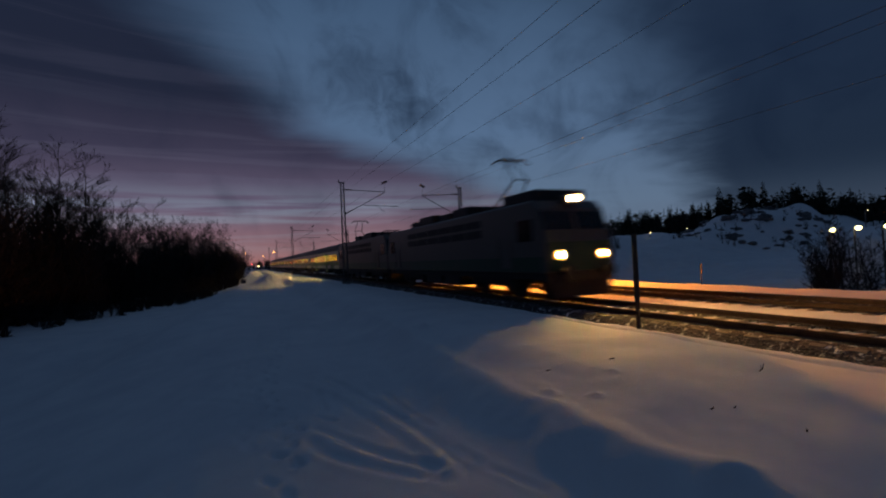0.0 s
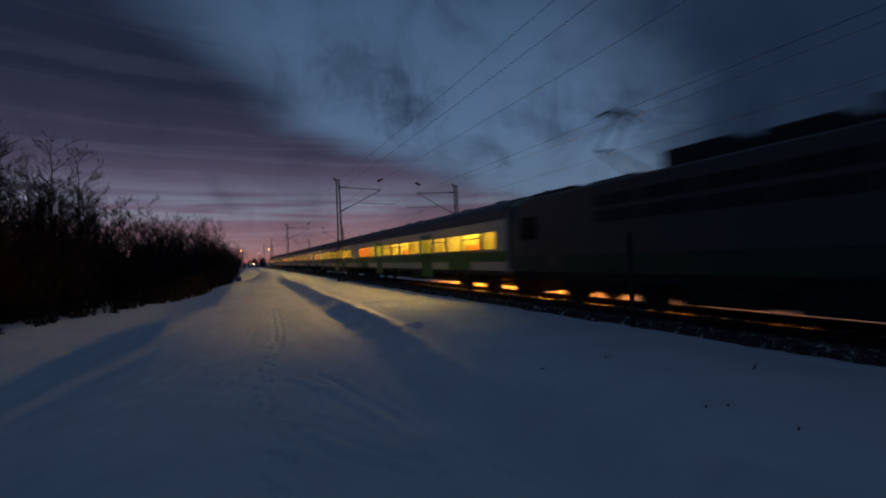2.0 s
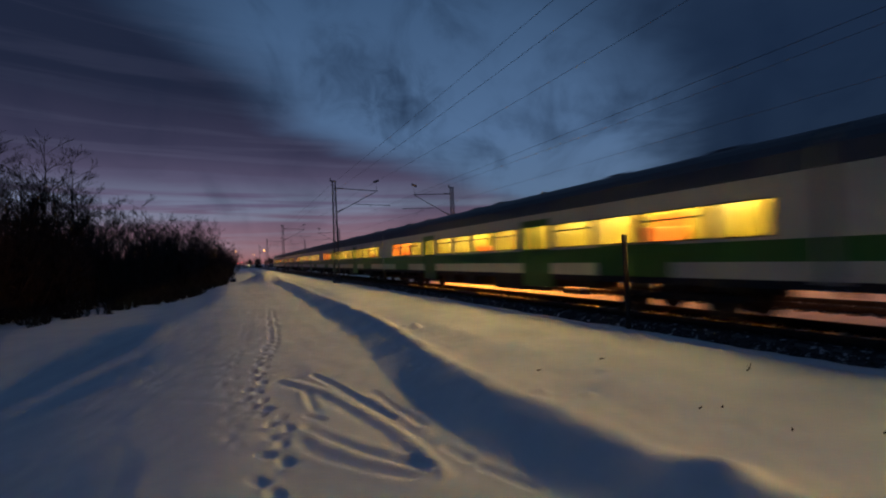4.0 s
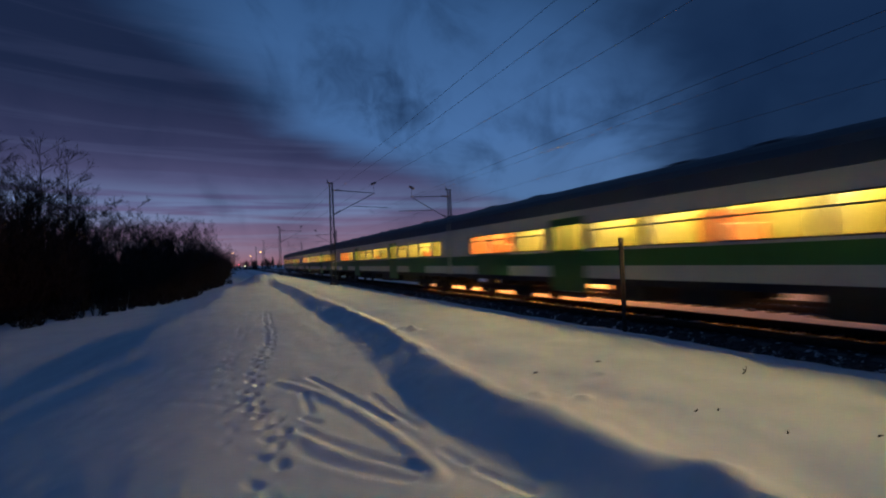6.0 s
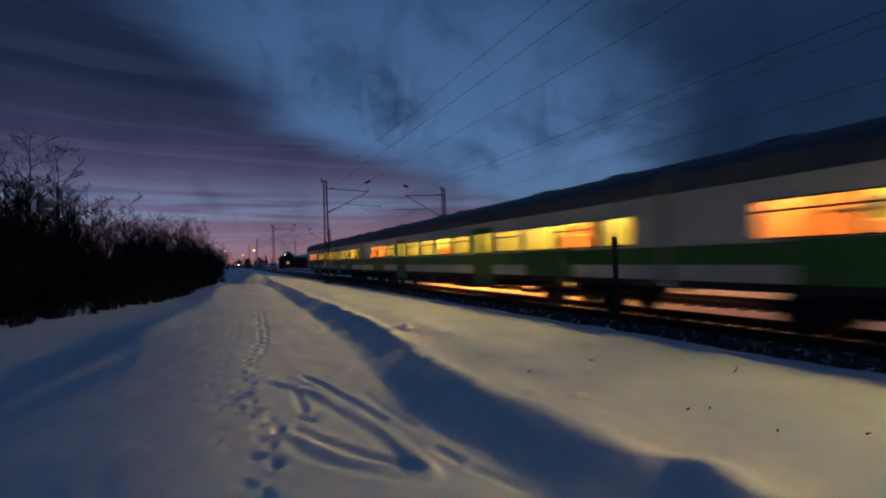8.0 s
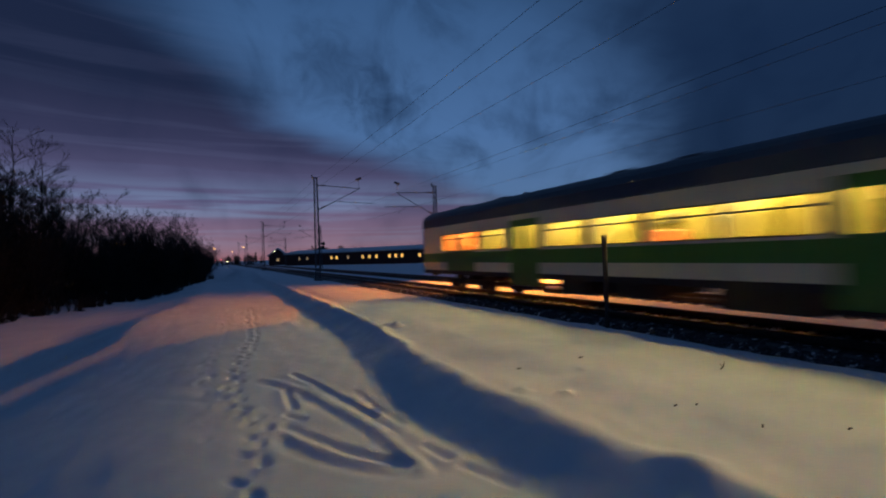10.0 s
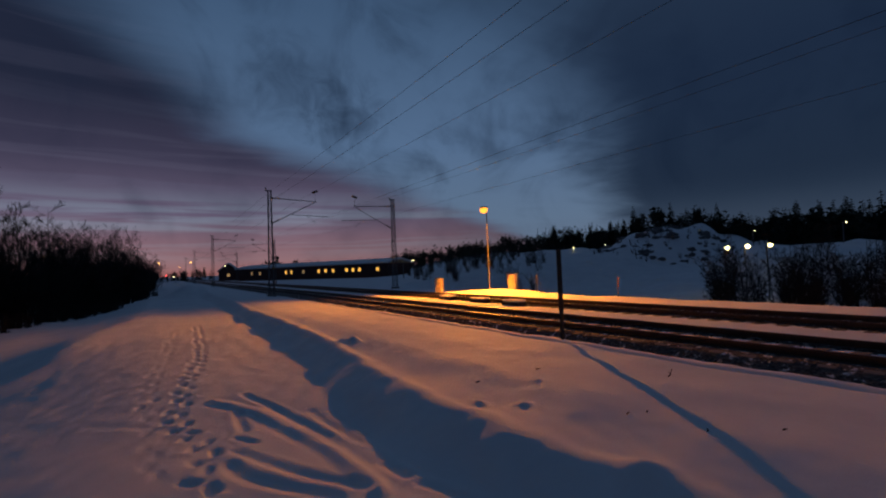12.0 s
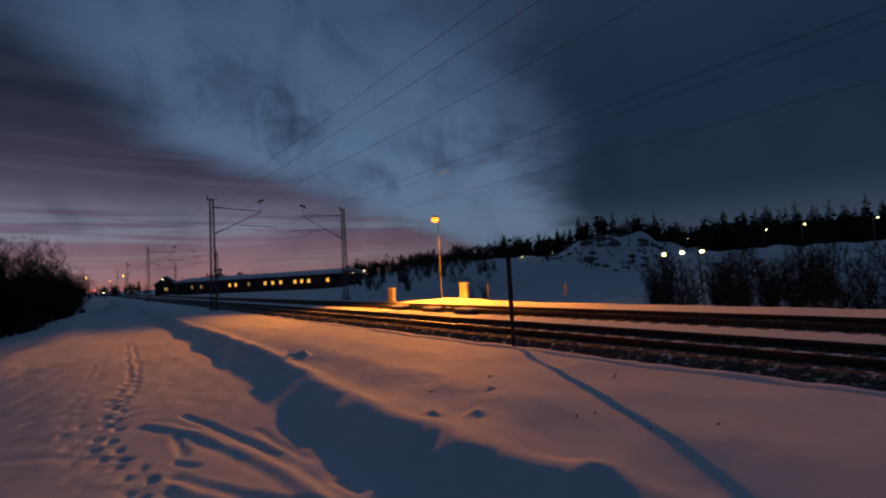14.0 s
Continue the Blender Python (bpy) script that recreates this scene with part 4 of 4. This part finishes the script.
def cabinet(x, y, w, d, h):
    z0 = at_ground(x, y) - 0.1
    c = thing("signal_cabinet", "pale metal signal cabinet standing in the snow", "cabinet", "signal cabinets", (x, y, 0), 35)
    bm = bmesh.new()
    box(bm, -w / 2, w / 2, -d / 2, d / 2, z0, z0 + h, 0.02)
    part("body", bm, CABINET_PAINT, c)
    bm = bmesh.new()
    box(bm, -w / 2 - 0.04, w / 2 + 0.04, -d / 2 - 0.04, d / 2 + 0.04, z0 + h, z0 + h + 0.06, 0.02)
    part("lid", bm, CABINET_PAINT, c)
    bm = bmesh.new()
    box(bm, -w / 2 + 0.05, w / 2 - 0.05, -d / 2 - 0.015, -d / 2, z0 + 0.2, z0 + h - 0.08)
    dr = part("door", bm, CABINET_PAINT, c)
    bm = bmesh.new()
    rod(bm, (w / 2 - 0.12, -d / 2 - 0.04, z0 + 0.6), (w / 2 - 0.12, -d / 2 - 0.04, z0 + 0.75), 0.015, n=6)
    part("handle", bm, MAST_STEEL, dr)


cabinet(17.4, 28.3, 0.55, 0.45, 1.15)
cabinet(21.0, 24.3, 0.72, 0.5, 1.30)


def small_signs():
    for x, y, z0, z1 in ((20.45, 15.3, 0.36, 0.88), (20.5, 21.4, 0.48, 0.95)):
        p = thing("trackside_sign", "small yellow marker plate on a thin trackside post", "sign", "trackside signs", (x, y, 0), 40)
        bm = bmesh.new()
        rod(bm, (0, 0, at_ground(x, y) - 0.2), (0, 0, z1), 0.025, n=8)
        part("post", bm, MAST_STEEL, p)
        bm = bmesh.new()
        box(bm, -0.11, 0.11, -0.045, -0.027, z0, z1, 0.004)
        part("plate", bm, SIGN_YELLOW, p)


def point_machines():
    for x, y, rz in ((14.45, 22.6, 4), (14.1, 19.0, -3), (13.75, 15.9, 2)):
        z0 = at_ground(x, y)
        p = thing("point_machine", "low snow-capped point machine beside the rail", "point machine", "point machines", (x, y, z0), rz)
        bm = bmesh.new()
        box(bm, -0.28, 0.28, -0.55, 0.55, -0.1, 0.20, 0.03)
        part("casing", bm, LOCO_DARK, p)
        bm = bmesh.new()
        box(bm, -0.27, 0.27, -0.53, 0.50, 0.201, 0.29, 0.04)
        part("snow_cap", bm, SNOW, p, "cap of snow")
        bm = bmesh.new()
        rod(bm, (0.2, 0.2, 0.05), (1.05, 0.25, 0.02), 0.025, n=6)
        part("throw_rod", bm, STEEL, p)


point_machines()
SIGN_YELLOW = material("yellow_sign_paint", (0.55, 0.30, 0.06), 0.5, 0, 0.15, 6)
small_signs()


def twigs():
    rng = random.Random(4)
    for x, y, length in TWIGS:
        bm = bmesh.new()
        a = rng.uniform(-0.5, 0.5)
        at = Vector((x, y, at_ground(x, y) + 0.012))
        way = Vector((math.cos(a), -math.sin(a), 0.10))
        for k in range(3):
            nxt = at + way * length / 3
            rod(bm, at, nxt, 0.010 - 0.002 * k, 0.008 - 0.002 * k, n=5)
            if k == 1:
                rod(bm, at, at + Vector((way.x, way.y + 0.6, 0.3)) * length / 4, 0.005, 0.003, n=4)
            at = nxt
            way = (way + Vector((0, rng.gauss(0, 0.25), rng.gauss(0, 0.08)))).normalized()
        tagged(mesh_object("twig", bm, TWIG), "broken brown twig lying on the snow", "twig", "twigs on the snow")


TWIGS = [(7.05, 4.4, 0.34), (5.78, 6.16, 0.09), (5.21, 2.82, 0.08), (5.82, 2.32, 0.07), (5.08, 3.77, 0.07), (5.3, 3.63, 0.07), (4.6, 6.4, 0.08)]
twigs()


# ---- trees ----
class Sticks:
    """Many thin tapered sticks and small leaves in one mesh."""

    def __init__(self):
        self.verts, self.faces = [], []

    def stick(self, a, b, r0, r1, n=3):
        d = (b - a).normalized()
        u = d.orthogonal().normalized()
        w = d.cross(u)
        k = len(self.verts)
        for p, r in ((a, r0), (b, r1)):
            for j in range(n):
                t = 6.2832 * j / n
                self.verts.append(p + u * (r * math.cos(t)) + w * (r * math.sin(t)))
        for j in range(n):
            self.faces.append((k + j, k + (j + 1) % n, k + n + (j + 1) % n, k + n + j))

    def leaf(self, *pts):
        k = len(self.verts)
        self.verts += pts
        self.faces.append(tuple(range(k, k + len(pts))))

    def mesh(self, name, mat):
        me = bpy.data.meshes.new(name)
        me.from_pydata([tuple(v) for v in self.verts], [], self.faces)
        me.materials.append(mat)
        return me


def bare_tree_meshes(seed, h, bushy):
    rng = random.Random(seed)
    stems, cb = [], Sticks()

    def limb(a, way, length, r, depth):
        b = a + way * length
        cb.stick(a, b, r, r * 0.6)
        if depth == 0:
            return
        for k in range(rng.randint(2, 3) if bushy else rng.randint(3, 4)):
            t = rng.uniform(0.35, 1.0)
            turn = Vector((rng.gauss(0, 1), rng.gauss(0, 1), rng.gauss(0.35, 0.5))).normalized()
            w = (way * 1.1 + turn * 0.75).normalized()
            limb(a + (b - a) * t, w, length * rng.uniform(0.45, 0.7), max(r * 0.65, 0.011), depth - 1)
    for s in range(rng.randint(5, 7) if bushy else 1):
        lean = 0.30 if bushy else 0.05
        way = Vector((rng.gauss(0, lean), rng.gauss(0, lean), 1)).normalized()
        hh = h * rng.uniform(0.55, 1.0) if bushy else h
        p = Vector((rng.gauss(0, 0.5), rng.gauss(0, 0.5), -0.3)) if bushy else Vector((0, 0, -0.3))
        r = 0.035 if bushy else 0.06 + h * 0.006
        tb = Sticks()
        stems.append(tb)
        n = 6
        for k in range(n):
            d = (way + Vector((rng.gauss(0, 0.06), rng.gauss(0, 0.06), 0))).normalized()
            nxt = p + d * hh / n
            tb.stick(p, nxt, r * (1 - k / n) + 0.010, r * (1 - (k + 1) / n) + 0.010, 5)
            for j in range(5 if bushy else (6 if k else 0)):
                a = rng.uniform(0, 6.28)
                w = Vector((math.cos(a), math.sin(a), rng.uniform(0.5, 1.4))).normalized()
                limb(p + (nxt - p) * rng.random(), w, hh * rng.uniform(0.10, 0.19) * (1.15 - k / n * 0.6), r * 0.35 * (1 - k / n) + 0.009, 2)
            p = nxt
    return stems, cb


def spruce(tb, cb, rng, h, at=Vector((0, 0, 0)), rows=1.0):
    """A conifer: trunk and drooping boughs, ragged in outline."""
    tb.stick(at + Vector((0, 0, -0.5)), at + Vector((0, 0, h)), 0.14, 0.02, 5)
    z = h * rng.uniform(0.08, 0.25)
    while z < h * 0.98:
        r = ((h - z) * rng.uniform(0.19, 0.29) + 0.22)
        for k in range(8):
            a = rng.uniform(0, 6.28)
            l = r * rng.uniform(0.5, 1.2)
            way = Vector((math.cos(a), math.sin(a), 0))
            tip = at + way * l + Vector((0, 0, z - l * rng.uniform(0.1, 0.5)))
            side = Vector((-way.y, way.x, 0)) * l * 0.26
            root = at + Vector((0, 0, z + 0.12))
            mid = root * 0.45 + tip * 0.55
            cb.leaf(root, mid + side, tip, mid - side)
            cb.leaf(root, mid + Vector((0, 0, 0.08 * l)), tip, mid - Vector((0, 0, 0.3 * l)))
        z += (0.16 + 0.03 * h) * rows


def round_crown(cb, rng, h, at):
    """A far pine or birch: a bare trunk under a ragged rounded crown of small sprays."""
    cb.stick(at + Vector((0, 0, -0.5)), at + Vector((0, 0, h * 0.8)), 0.12, 0.03, 4)
    wide = h * rng.uniform(0.16, 0.26)
    for k in range(70):
        u = Vector((rng.gauss(0, 0.5), rng.gauss(0, 0.5), rng.gauss(0, 0.45)))
        p = at + Vector((u.x * wide, u.y * wide, h * 0.62 + u.z * h * 0.38))
        a, b = Vector((rng.gauss(0, 1), rng.gauss(0, 1), rng.gauss(0, 0.8))) * h * 0.042, Vector((rng.gauss(0, 1), rng.gauss(0, 1), rng.gauss(0, 0.8))) * h * 0.042
        cb.leaf(p - a, p - b, p + a, p + b)


def make_tree(name, label, category, group, meshes, bark, leaf):
    t = thing(name, label, category, group)
    stems = meshes[0] if isinstance(meshes[0], list) else [meshes[0]]
    name = "stem" if len(stems) > 1 else "trunk"
    for st in stems:
        shared(name, st.mesh(name, bark), t)
    shared("crown", meshes[1].mesh("crown", leaf), t)
    return t


def place(protos, i, x, y, s, rng):
    k = i % len(protos)
    m = pose(x, y, at_ground(x, y), 0, 0, rng.uniform(0, 360)) @ Matrix.Diagonal((s, s, s, 1))
    if i < len(protos):
        protos[k].matrix_basis = m
    else:
        ob = copy_thing(protos[k], pose(0, 0, 0))
        ob.matrix_basis = m


def scrub_edge(y):
    return np.interp(y, [15, 34, 48, 69, 110, 160], [-19.0, -12.4, -6.2, -2.0, -0.6, 0.5])


def woods():
    rng = random.Random(21)
    protos = [make_tree("bush", "bare dark leafless bush in the snow", "bush", "scrub beside the path", bare_tree_meshes(30 + k, 8.2, True), TWIG, TWIG) for k in range(6)]
    for i in range(200):
        y = 23 + 100 * (i / 200) ** 1.7
        back = abs(rng.gauss(0, 3.4)) + 0.6
        place(protos, i, scrub_edge(y) - back, y, rng.uniform(0.55, 0.85) + min(back, 6) * 0.06 + (0.2 if y < 40 else 0.0) if y < 70 else rng.uniform(0.6, 0.95), rng)
    protos = [make_tree("bush", "low bare twigs poking out of the snow", "bush", "twigs at the edge of the scrub", bare_tree_meshes(130 + k, 1.7, True), TWIG, TWIG) for k in range(3)]
    for i in range(110):
        y = 19 + 50 * rng.random() ** 1.4
        place(protos, i, scrub_edge(y) + rng.uniform(-0.8, 2.8), y, rng.uniform(0.4, 1.0), rng)
    protos = [make_tree("bare_tree", "bare leafless young birch tree at dusk", "tree", "bare trees beside the path", bare_tree_meshes(50 + k, 13.0, False), BARK, TWIG) for k in range(6)]
    for i in range(170):
        y = 24 + 52 * rng.random() ** 1.5
        place(protos, i, scrub_edge(y) - 1.8 - abs(rng.gauss(0, 4)), y, rng.uniform(0.6, 1.0) * (1.0 if y < 45 else 0.75), rng)
    protos = [make_tree("shrub", "bare shrub on the far side of the railway", "shrub", "scrub across the railway", bare_tree_meshes(70 + k, 6.6, True), TWIG, TWIG) for k in range(3)]
    for i in range(52):
        a, d = radians(rng.uniform(63, 92)), rng.uniform(41, 52)
        place(protos, i, d * math.sin(a), d * math.cos(a), rng.uniform(0.6, 1.1), rng)
    for i in range(45):
        a, d = radians(rng.uniform(27, 45)), rng.uniform(56, 95)
        place(protos, i + 3, d * math.sin(a), d * math.cos(a), rng.uniform(0.25, 0.6), rng)
    for i in range(46):
        a, d = radians(rng.uniform(50, 63)), rng.uniform(84, 104)
        place(protos, i + 3, d * math.sin(a), d * math.cos(a), rng.uniform(0.10, 0.28), rng)
    protos = []
    for k in range(6):
        tb, cb = Sticks(), Sticks()
        spruce(tb, cb, random.Random(90 + k), 9.0)
        protos.append(make_tree("spruce", "dark conifer on the wooded ridge", "tree", "conifers on the ridge", (tb, cb), BARK, NEEDLES))
    for i in range(240):
        a, d = rng.uniform(45, 94), rng.uniform(116, 150)
        place(protos, i, d * math.sin(radians(a)), d * math.cos(radians(a)), rng.uniform(0.55, 1.0) * (1.25 if a > 70 else 1.0), rng)
    # the rest of the forest, behind and along the ridge, as one mass
    tb, cb = Sticks(), Sticks()
    for i in range(1080):
        a = rng.uniform(8, 96) if i < 940 else rng.uniform(-8, 12)
        d = rng.uniform(150, 215) if i < 940 else rng.uniform(235, 300)
        x, y = d * math.sin(radians(a)), d * math.cos(radians(a))
        h = rng.uniform(4.5, 9.0) * (0.65 if a < 10 else 0.80 if a < 30 else 0.75 if a < 44 else 1.0)
        if 12 < a < 27 and d < 172:
            continue
        if i % 5 < 3:
            round_crown(cb, rng, h * rng.uniform(0.75, 1.1), Vector((x, y, at_ground(x, y))))
        else:
            spruce(cb, cb, rng, h, Vector((x, y, at_ground(x, y))), 2.4)
    for i in range(620):
        a, d = rng.uniform(26, 95), rng.uniform(112, 165)
        x, y = d * math.sin(radians(a)), d * math.cos(radians(a))
        if a < 30 and d < 130:
            continue
        round_crown(cb, rng, rng.uniform(3.2, 5.6) * (1.35 if a > 72 else 1.0 if a > 50 else 0.62), Vector((x, y, at_ground(x, y))))
    ob = new("far_forest", cb.mesh("far_forest", NEEDLES))
    tagged(ob, "dark conifer forest on the ridge behind the railway", "forest", kind="stuff")


woods()


def boulders():
    rng = random.Random(8)
    for i in range(64):
        az, d = rng.uniform(51, 64.5), rng.uniform(86, 104)
        k = rng.uniform(0.25, 0.7) if i % 6 else rng.uniform(0.8, 1.3)
        x, y = d * math.sin(radians(az)), d * math.cos(radians(az))
        bm = bmesh.new()
        bmesh.ops.create_icosphere(bm, subdivisions=3, radius=1.0)
        for v in bm.verts:
            q = v.co + Vector((i * 7.1, 0, 0))
            f = 1 + 0.55 * noise.noise(q * 1.4) + 0.25 * noise.noise(q * 4.0)
            v.co = Vector((v.co.x * f * k * 1.5, v.co.y * f * k, v.co.z * f * k * 0.7))
        ob = mesh_object("boulder", bm, ROCK)
        ob.matrix_basis = pose(x, y, at_ground(x, y) - 0.3 * k, 0, 0, rng.uniform(0, 360))
        tagged(ob, "dark grey rock sticking out of the snow", "rock", "rocks on the knoll")


boulders()


# ---- the long building and the lights in the distance ----
def long_building():
    a, b = Vector((19.45, 145.7)), Vector((45.2, 96.0))
    length = (b - a).length
    rz = math.degrees(math.atan2(b.y - a.y, b.x - a.x))
    z0 = -3.0
    h = thing("long_building", "long low brown building with a snowy roof and some lit windows", "building", "", (a.x, a.y, 0), rz)
    lit = [(6.0, 1), (9.6, 1), (20.4, 2), (22.6, 2), (27.2, 1), (32.8, 2), (35.3, 2), (37.9, 2), (42.4, 2), (44.5, 2), (46.6, 2), (52.2, 2)]
    top, eave = 4.1, 3.2
    bm = bmesh.new()
    edge = 0.0
    for x, k in lit:
        box(bm, edge, x, 0, 0.3, 1.35, 2.35)
        edge = x + 1.0
    box(bm, edge, length, 0, 0.3, 1.35, 2.35)
    box(bm, 0, length, 0, 0.3, z0, 1.35)
    box(bm, 0, length, 0, 0.3, 2.35, eave)
    box(bm, 0, length, 8.7, 9, z0, eave)
    box(bm, 0, 0.3, 0.3, 8.7, z0, eave)
    box(bm, length - 0.3, length, 0.3, 8.7, z0, eave)
    part("wall", bm, BARN_RED, h)
    bm = bmesh.new()
    v = []
    for x in (-0.5, length + 0.5):
        for y, z in ((-0.6, eave), (4.5, top), (9.6, eave), (9.6, eave + 0.35), (4.5, top + 0.35), (-0.6, eave + 0.35)):
            v.append(bm.verts.new((x, y, z)))
    for i in range(6):
        bm.faces.new((v[i], v[(i + 1) % 6], v[6 + (i + 1) % 6], v[6 + i]))
    bm.faces.new(v[0:6][::-1])
    bm.faces.new(v[6:12])
    part("roof", bm, SNOW, h, "roof under thick snow")
    for x, k in lit:
        w = new("window")
        w.parent = h
        bm = bmesh.new()
        for p0, p1, q0, q1 in ((x, x + 1.0, 1.35, 1.41), (x, x + 1.0, 2.29, 2.35), (x, x + 0.06, 1.41, 2.29), (x + 0.94, x + 1.0, 1.41, 2.29), (x + 0.47, x + 0.52, 1.41, 2.29)):
            box(bm, p0, p1, 0.02, 0.14, q0, q1)
        part("frame", bm, WHITE_TRIM, w)
        bm = bmesh.new()
        box(bm, x + 0.06, x + 0.94, 0.16, 0.19, 1.41, 2.29)
        part("pane", bm, ROOM_GLOW if k > 1 else ROOM_DIM, w, "lit window")


long_building()


def far_house():
    """A small gabled house beyond the end of the tracks."""
    z0 = -3.0
    h = thing("small_house", "small dark gabled house under a snowy roof", "house", "", (19.6, 168.0, 0), -12)
    bm = bmesh.new()
    prism(bm, [(-3.0, z0), (3.0, z0), (3.0, 3.2), (0.0, 5.6), (-3.0, 3.2)], 0.0, 8.0)
    part("wall", bm, BARN_RED, h)
    for s in (-1, 1):
        bm = bmesh.new()
        prism(bm, [(s * 3.4, 2.93), (s * 3.4, 3.25), (0.0, 5.97), (0.0, 5.63)], -0.4, 8.4)
        part("roof", bm, SNOW, h, "roof slope under snow")
    bm = bmesh.new()
    box(bm, -0.5, 0.5, -0.03, -0.003, 1.2, 2.2, 0.01)
    part("window", bm, ROOM_DIM, h, "dimly lit window")


far_house()


def far_lamp(x, y, z, size, mat, name, label, group):
    z0 = at_ground(x, y) - 0.2
    p = thing(name, label, "street lamp", group, (x, y, 0))
    bm = bmesh.new()
    rod(bm, (0, 0, z0), (0, 0, z), 0.07, n=6)
    rod(bm, (0, 0, z), (-0.5, -0.5, z + 0.1), 0.04, n=6)
    part("pole", bm, MAST_STEEL, p)
    bm = bmesh.new()
    bmesh.ops.create_icosphere(bm, subdivisions=2, radius=1.0, matrix=Matrix.Translation((-0.5, -0.5, z)) @ Matrix.Diagonal((size * 0.62, size * 0.62, size * 0.5, 1)))
    part("lens", bm, mat, p)


def from_eye(az, el, d):
    """A point d metres off, az degrees right of the track's line and el degrees up."""
    a, e = radians(az), radians(el)
    return EYE[0] + d * math.sin(a), EYE[1] + d * math.cos(a), EYE[2] + d * math.tan(e)


for az, el, d, size in ((0.1, 1.5, 150, 0.28), (3.1, 1.55, 160, 0.30), (1.9, 1.1, 230, 0.25)):
    far_lamp(*from_eye(az, el, d), size, STREET_GLOW, "street_lamp", "tall street lamp glowing orange beyond the path", "street lamps far off")
for az, el, d, size in ((64.2, 0.82, 52, 0.36), (66.0, 0.9, 52, 0.36), (67.9, 0.94, 52, 0.33), (77.0, 2.96, 75, 0.18), (73.9, 2.72, 80, 0.12), (82.2, 2.99, 78, 0.16),
                        (66.8, 2.47, 85, 0.10), (48.3, 1.65, 90, 0.16), (28.5, 0.9, 74, 0.14), (27.1, 0.77, 74, 0.08), (6.5, 1.0, 160, 0.22), (52.0, 1.9, 95, 0.08)):
    far_lamp(*from_eye(az, el, d), size, WHITE_GLOW, "yard_lamp", "yard lamp shining pale yellow among the trees", "yard lamps")

for az, el, d in ((0.25, 0.12, 200), (0.7, 0.2, 205)):
    far_lamp(*from_eye(az, el, d), 0.30, RED_GLOW, "signal_lamp", "red railway signal lamp glowing beyond the path", "signals far off")
far_lamp(*from_eye(1.4, -0.05, 180), 0.28, WHITE_GLOW, "yard_lamp", "yard lamp shining pale yellow beside the path", "yard lamps")


# ---- motion of the train ----
def run(t):
    """Metres that the train has gone."""
    return 17.85 * t + 0.10 * t * t


def motions():
    steps = [i * 0.5 for i in range(29)]
    for ob, at, rz in TRAIN:
        walk(ob, [(t, pose(TRACK_1, 12.8 - run(t) + at, 0, 0, 0, rz)) for t in steps])
    for sets, d in WHEELS:
        for w, y, r in sets:
            walk(w, [(i / 30, Matrix.Translation((0, y, r)) @ Euler((d * run(i / 30) / r, 0, 0)).to_matrix().to_4x4()) for i in range(421)])


motions()
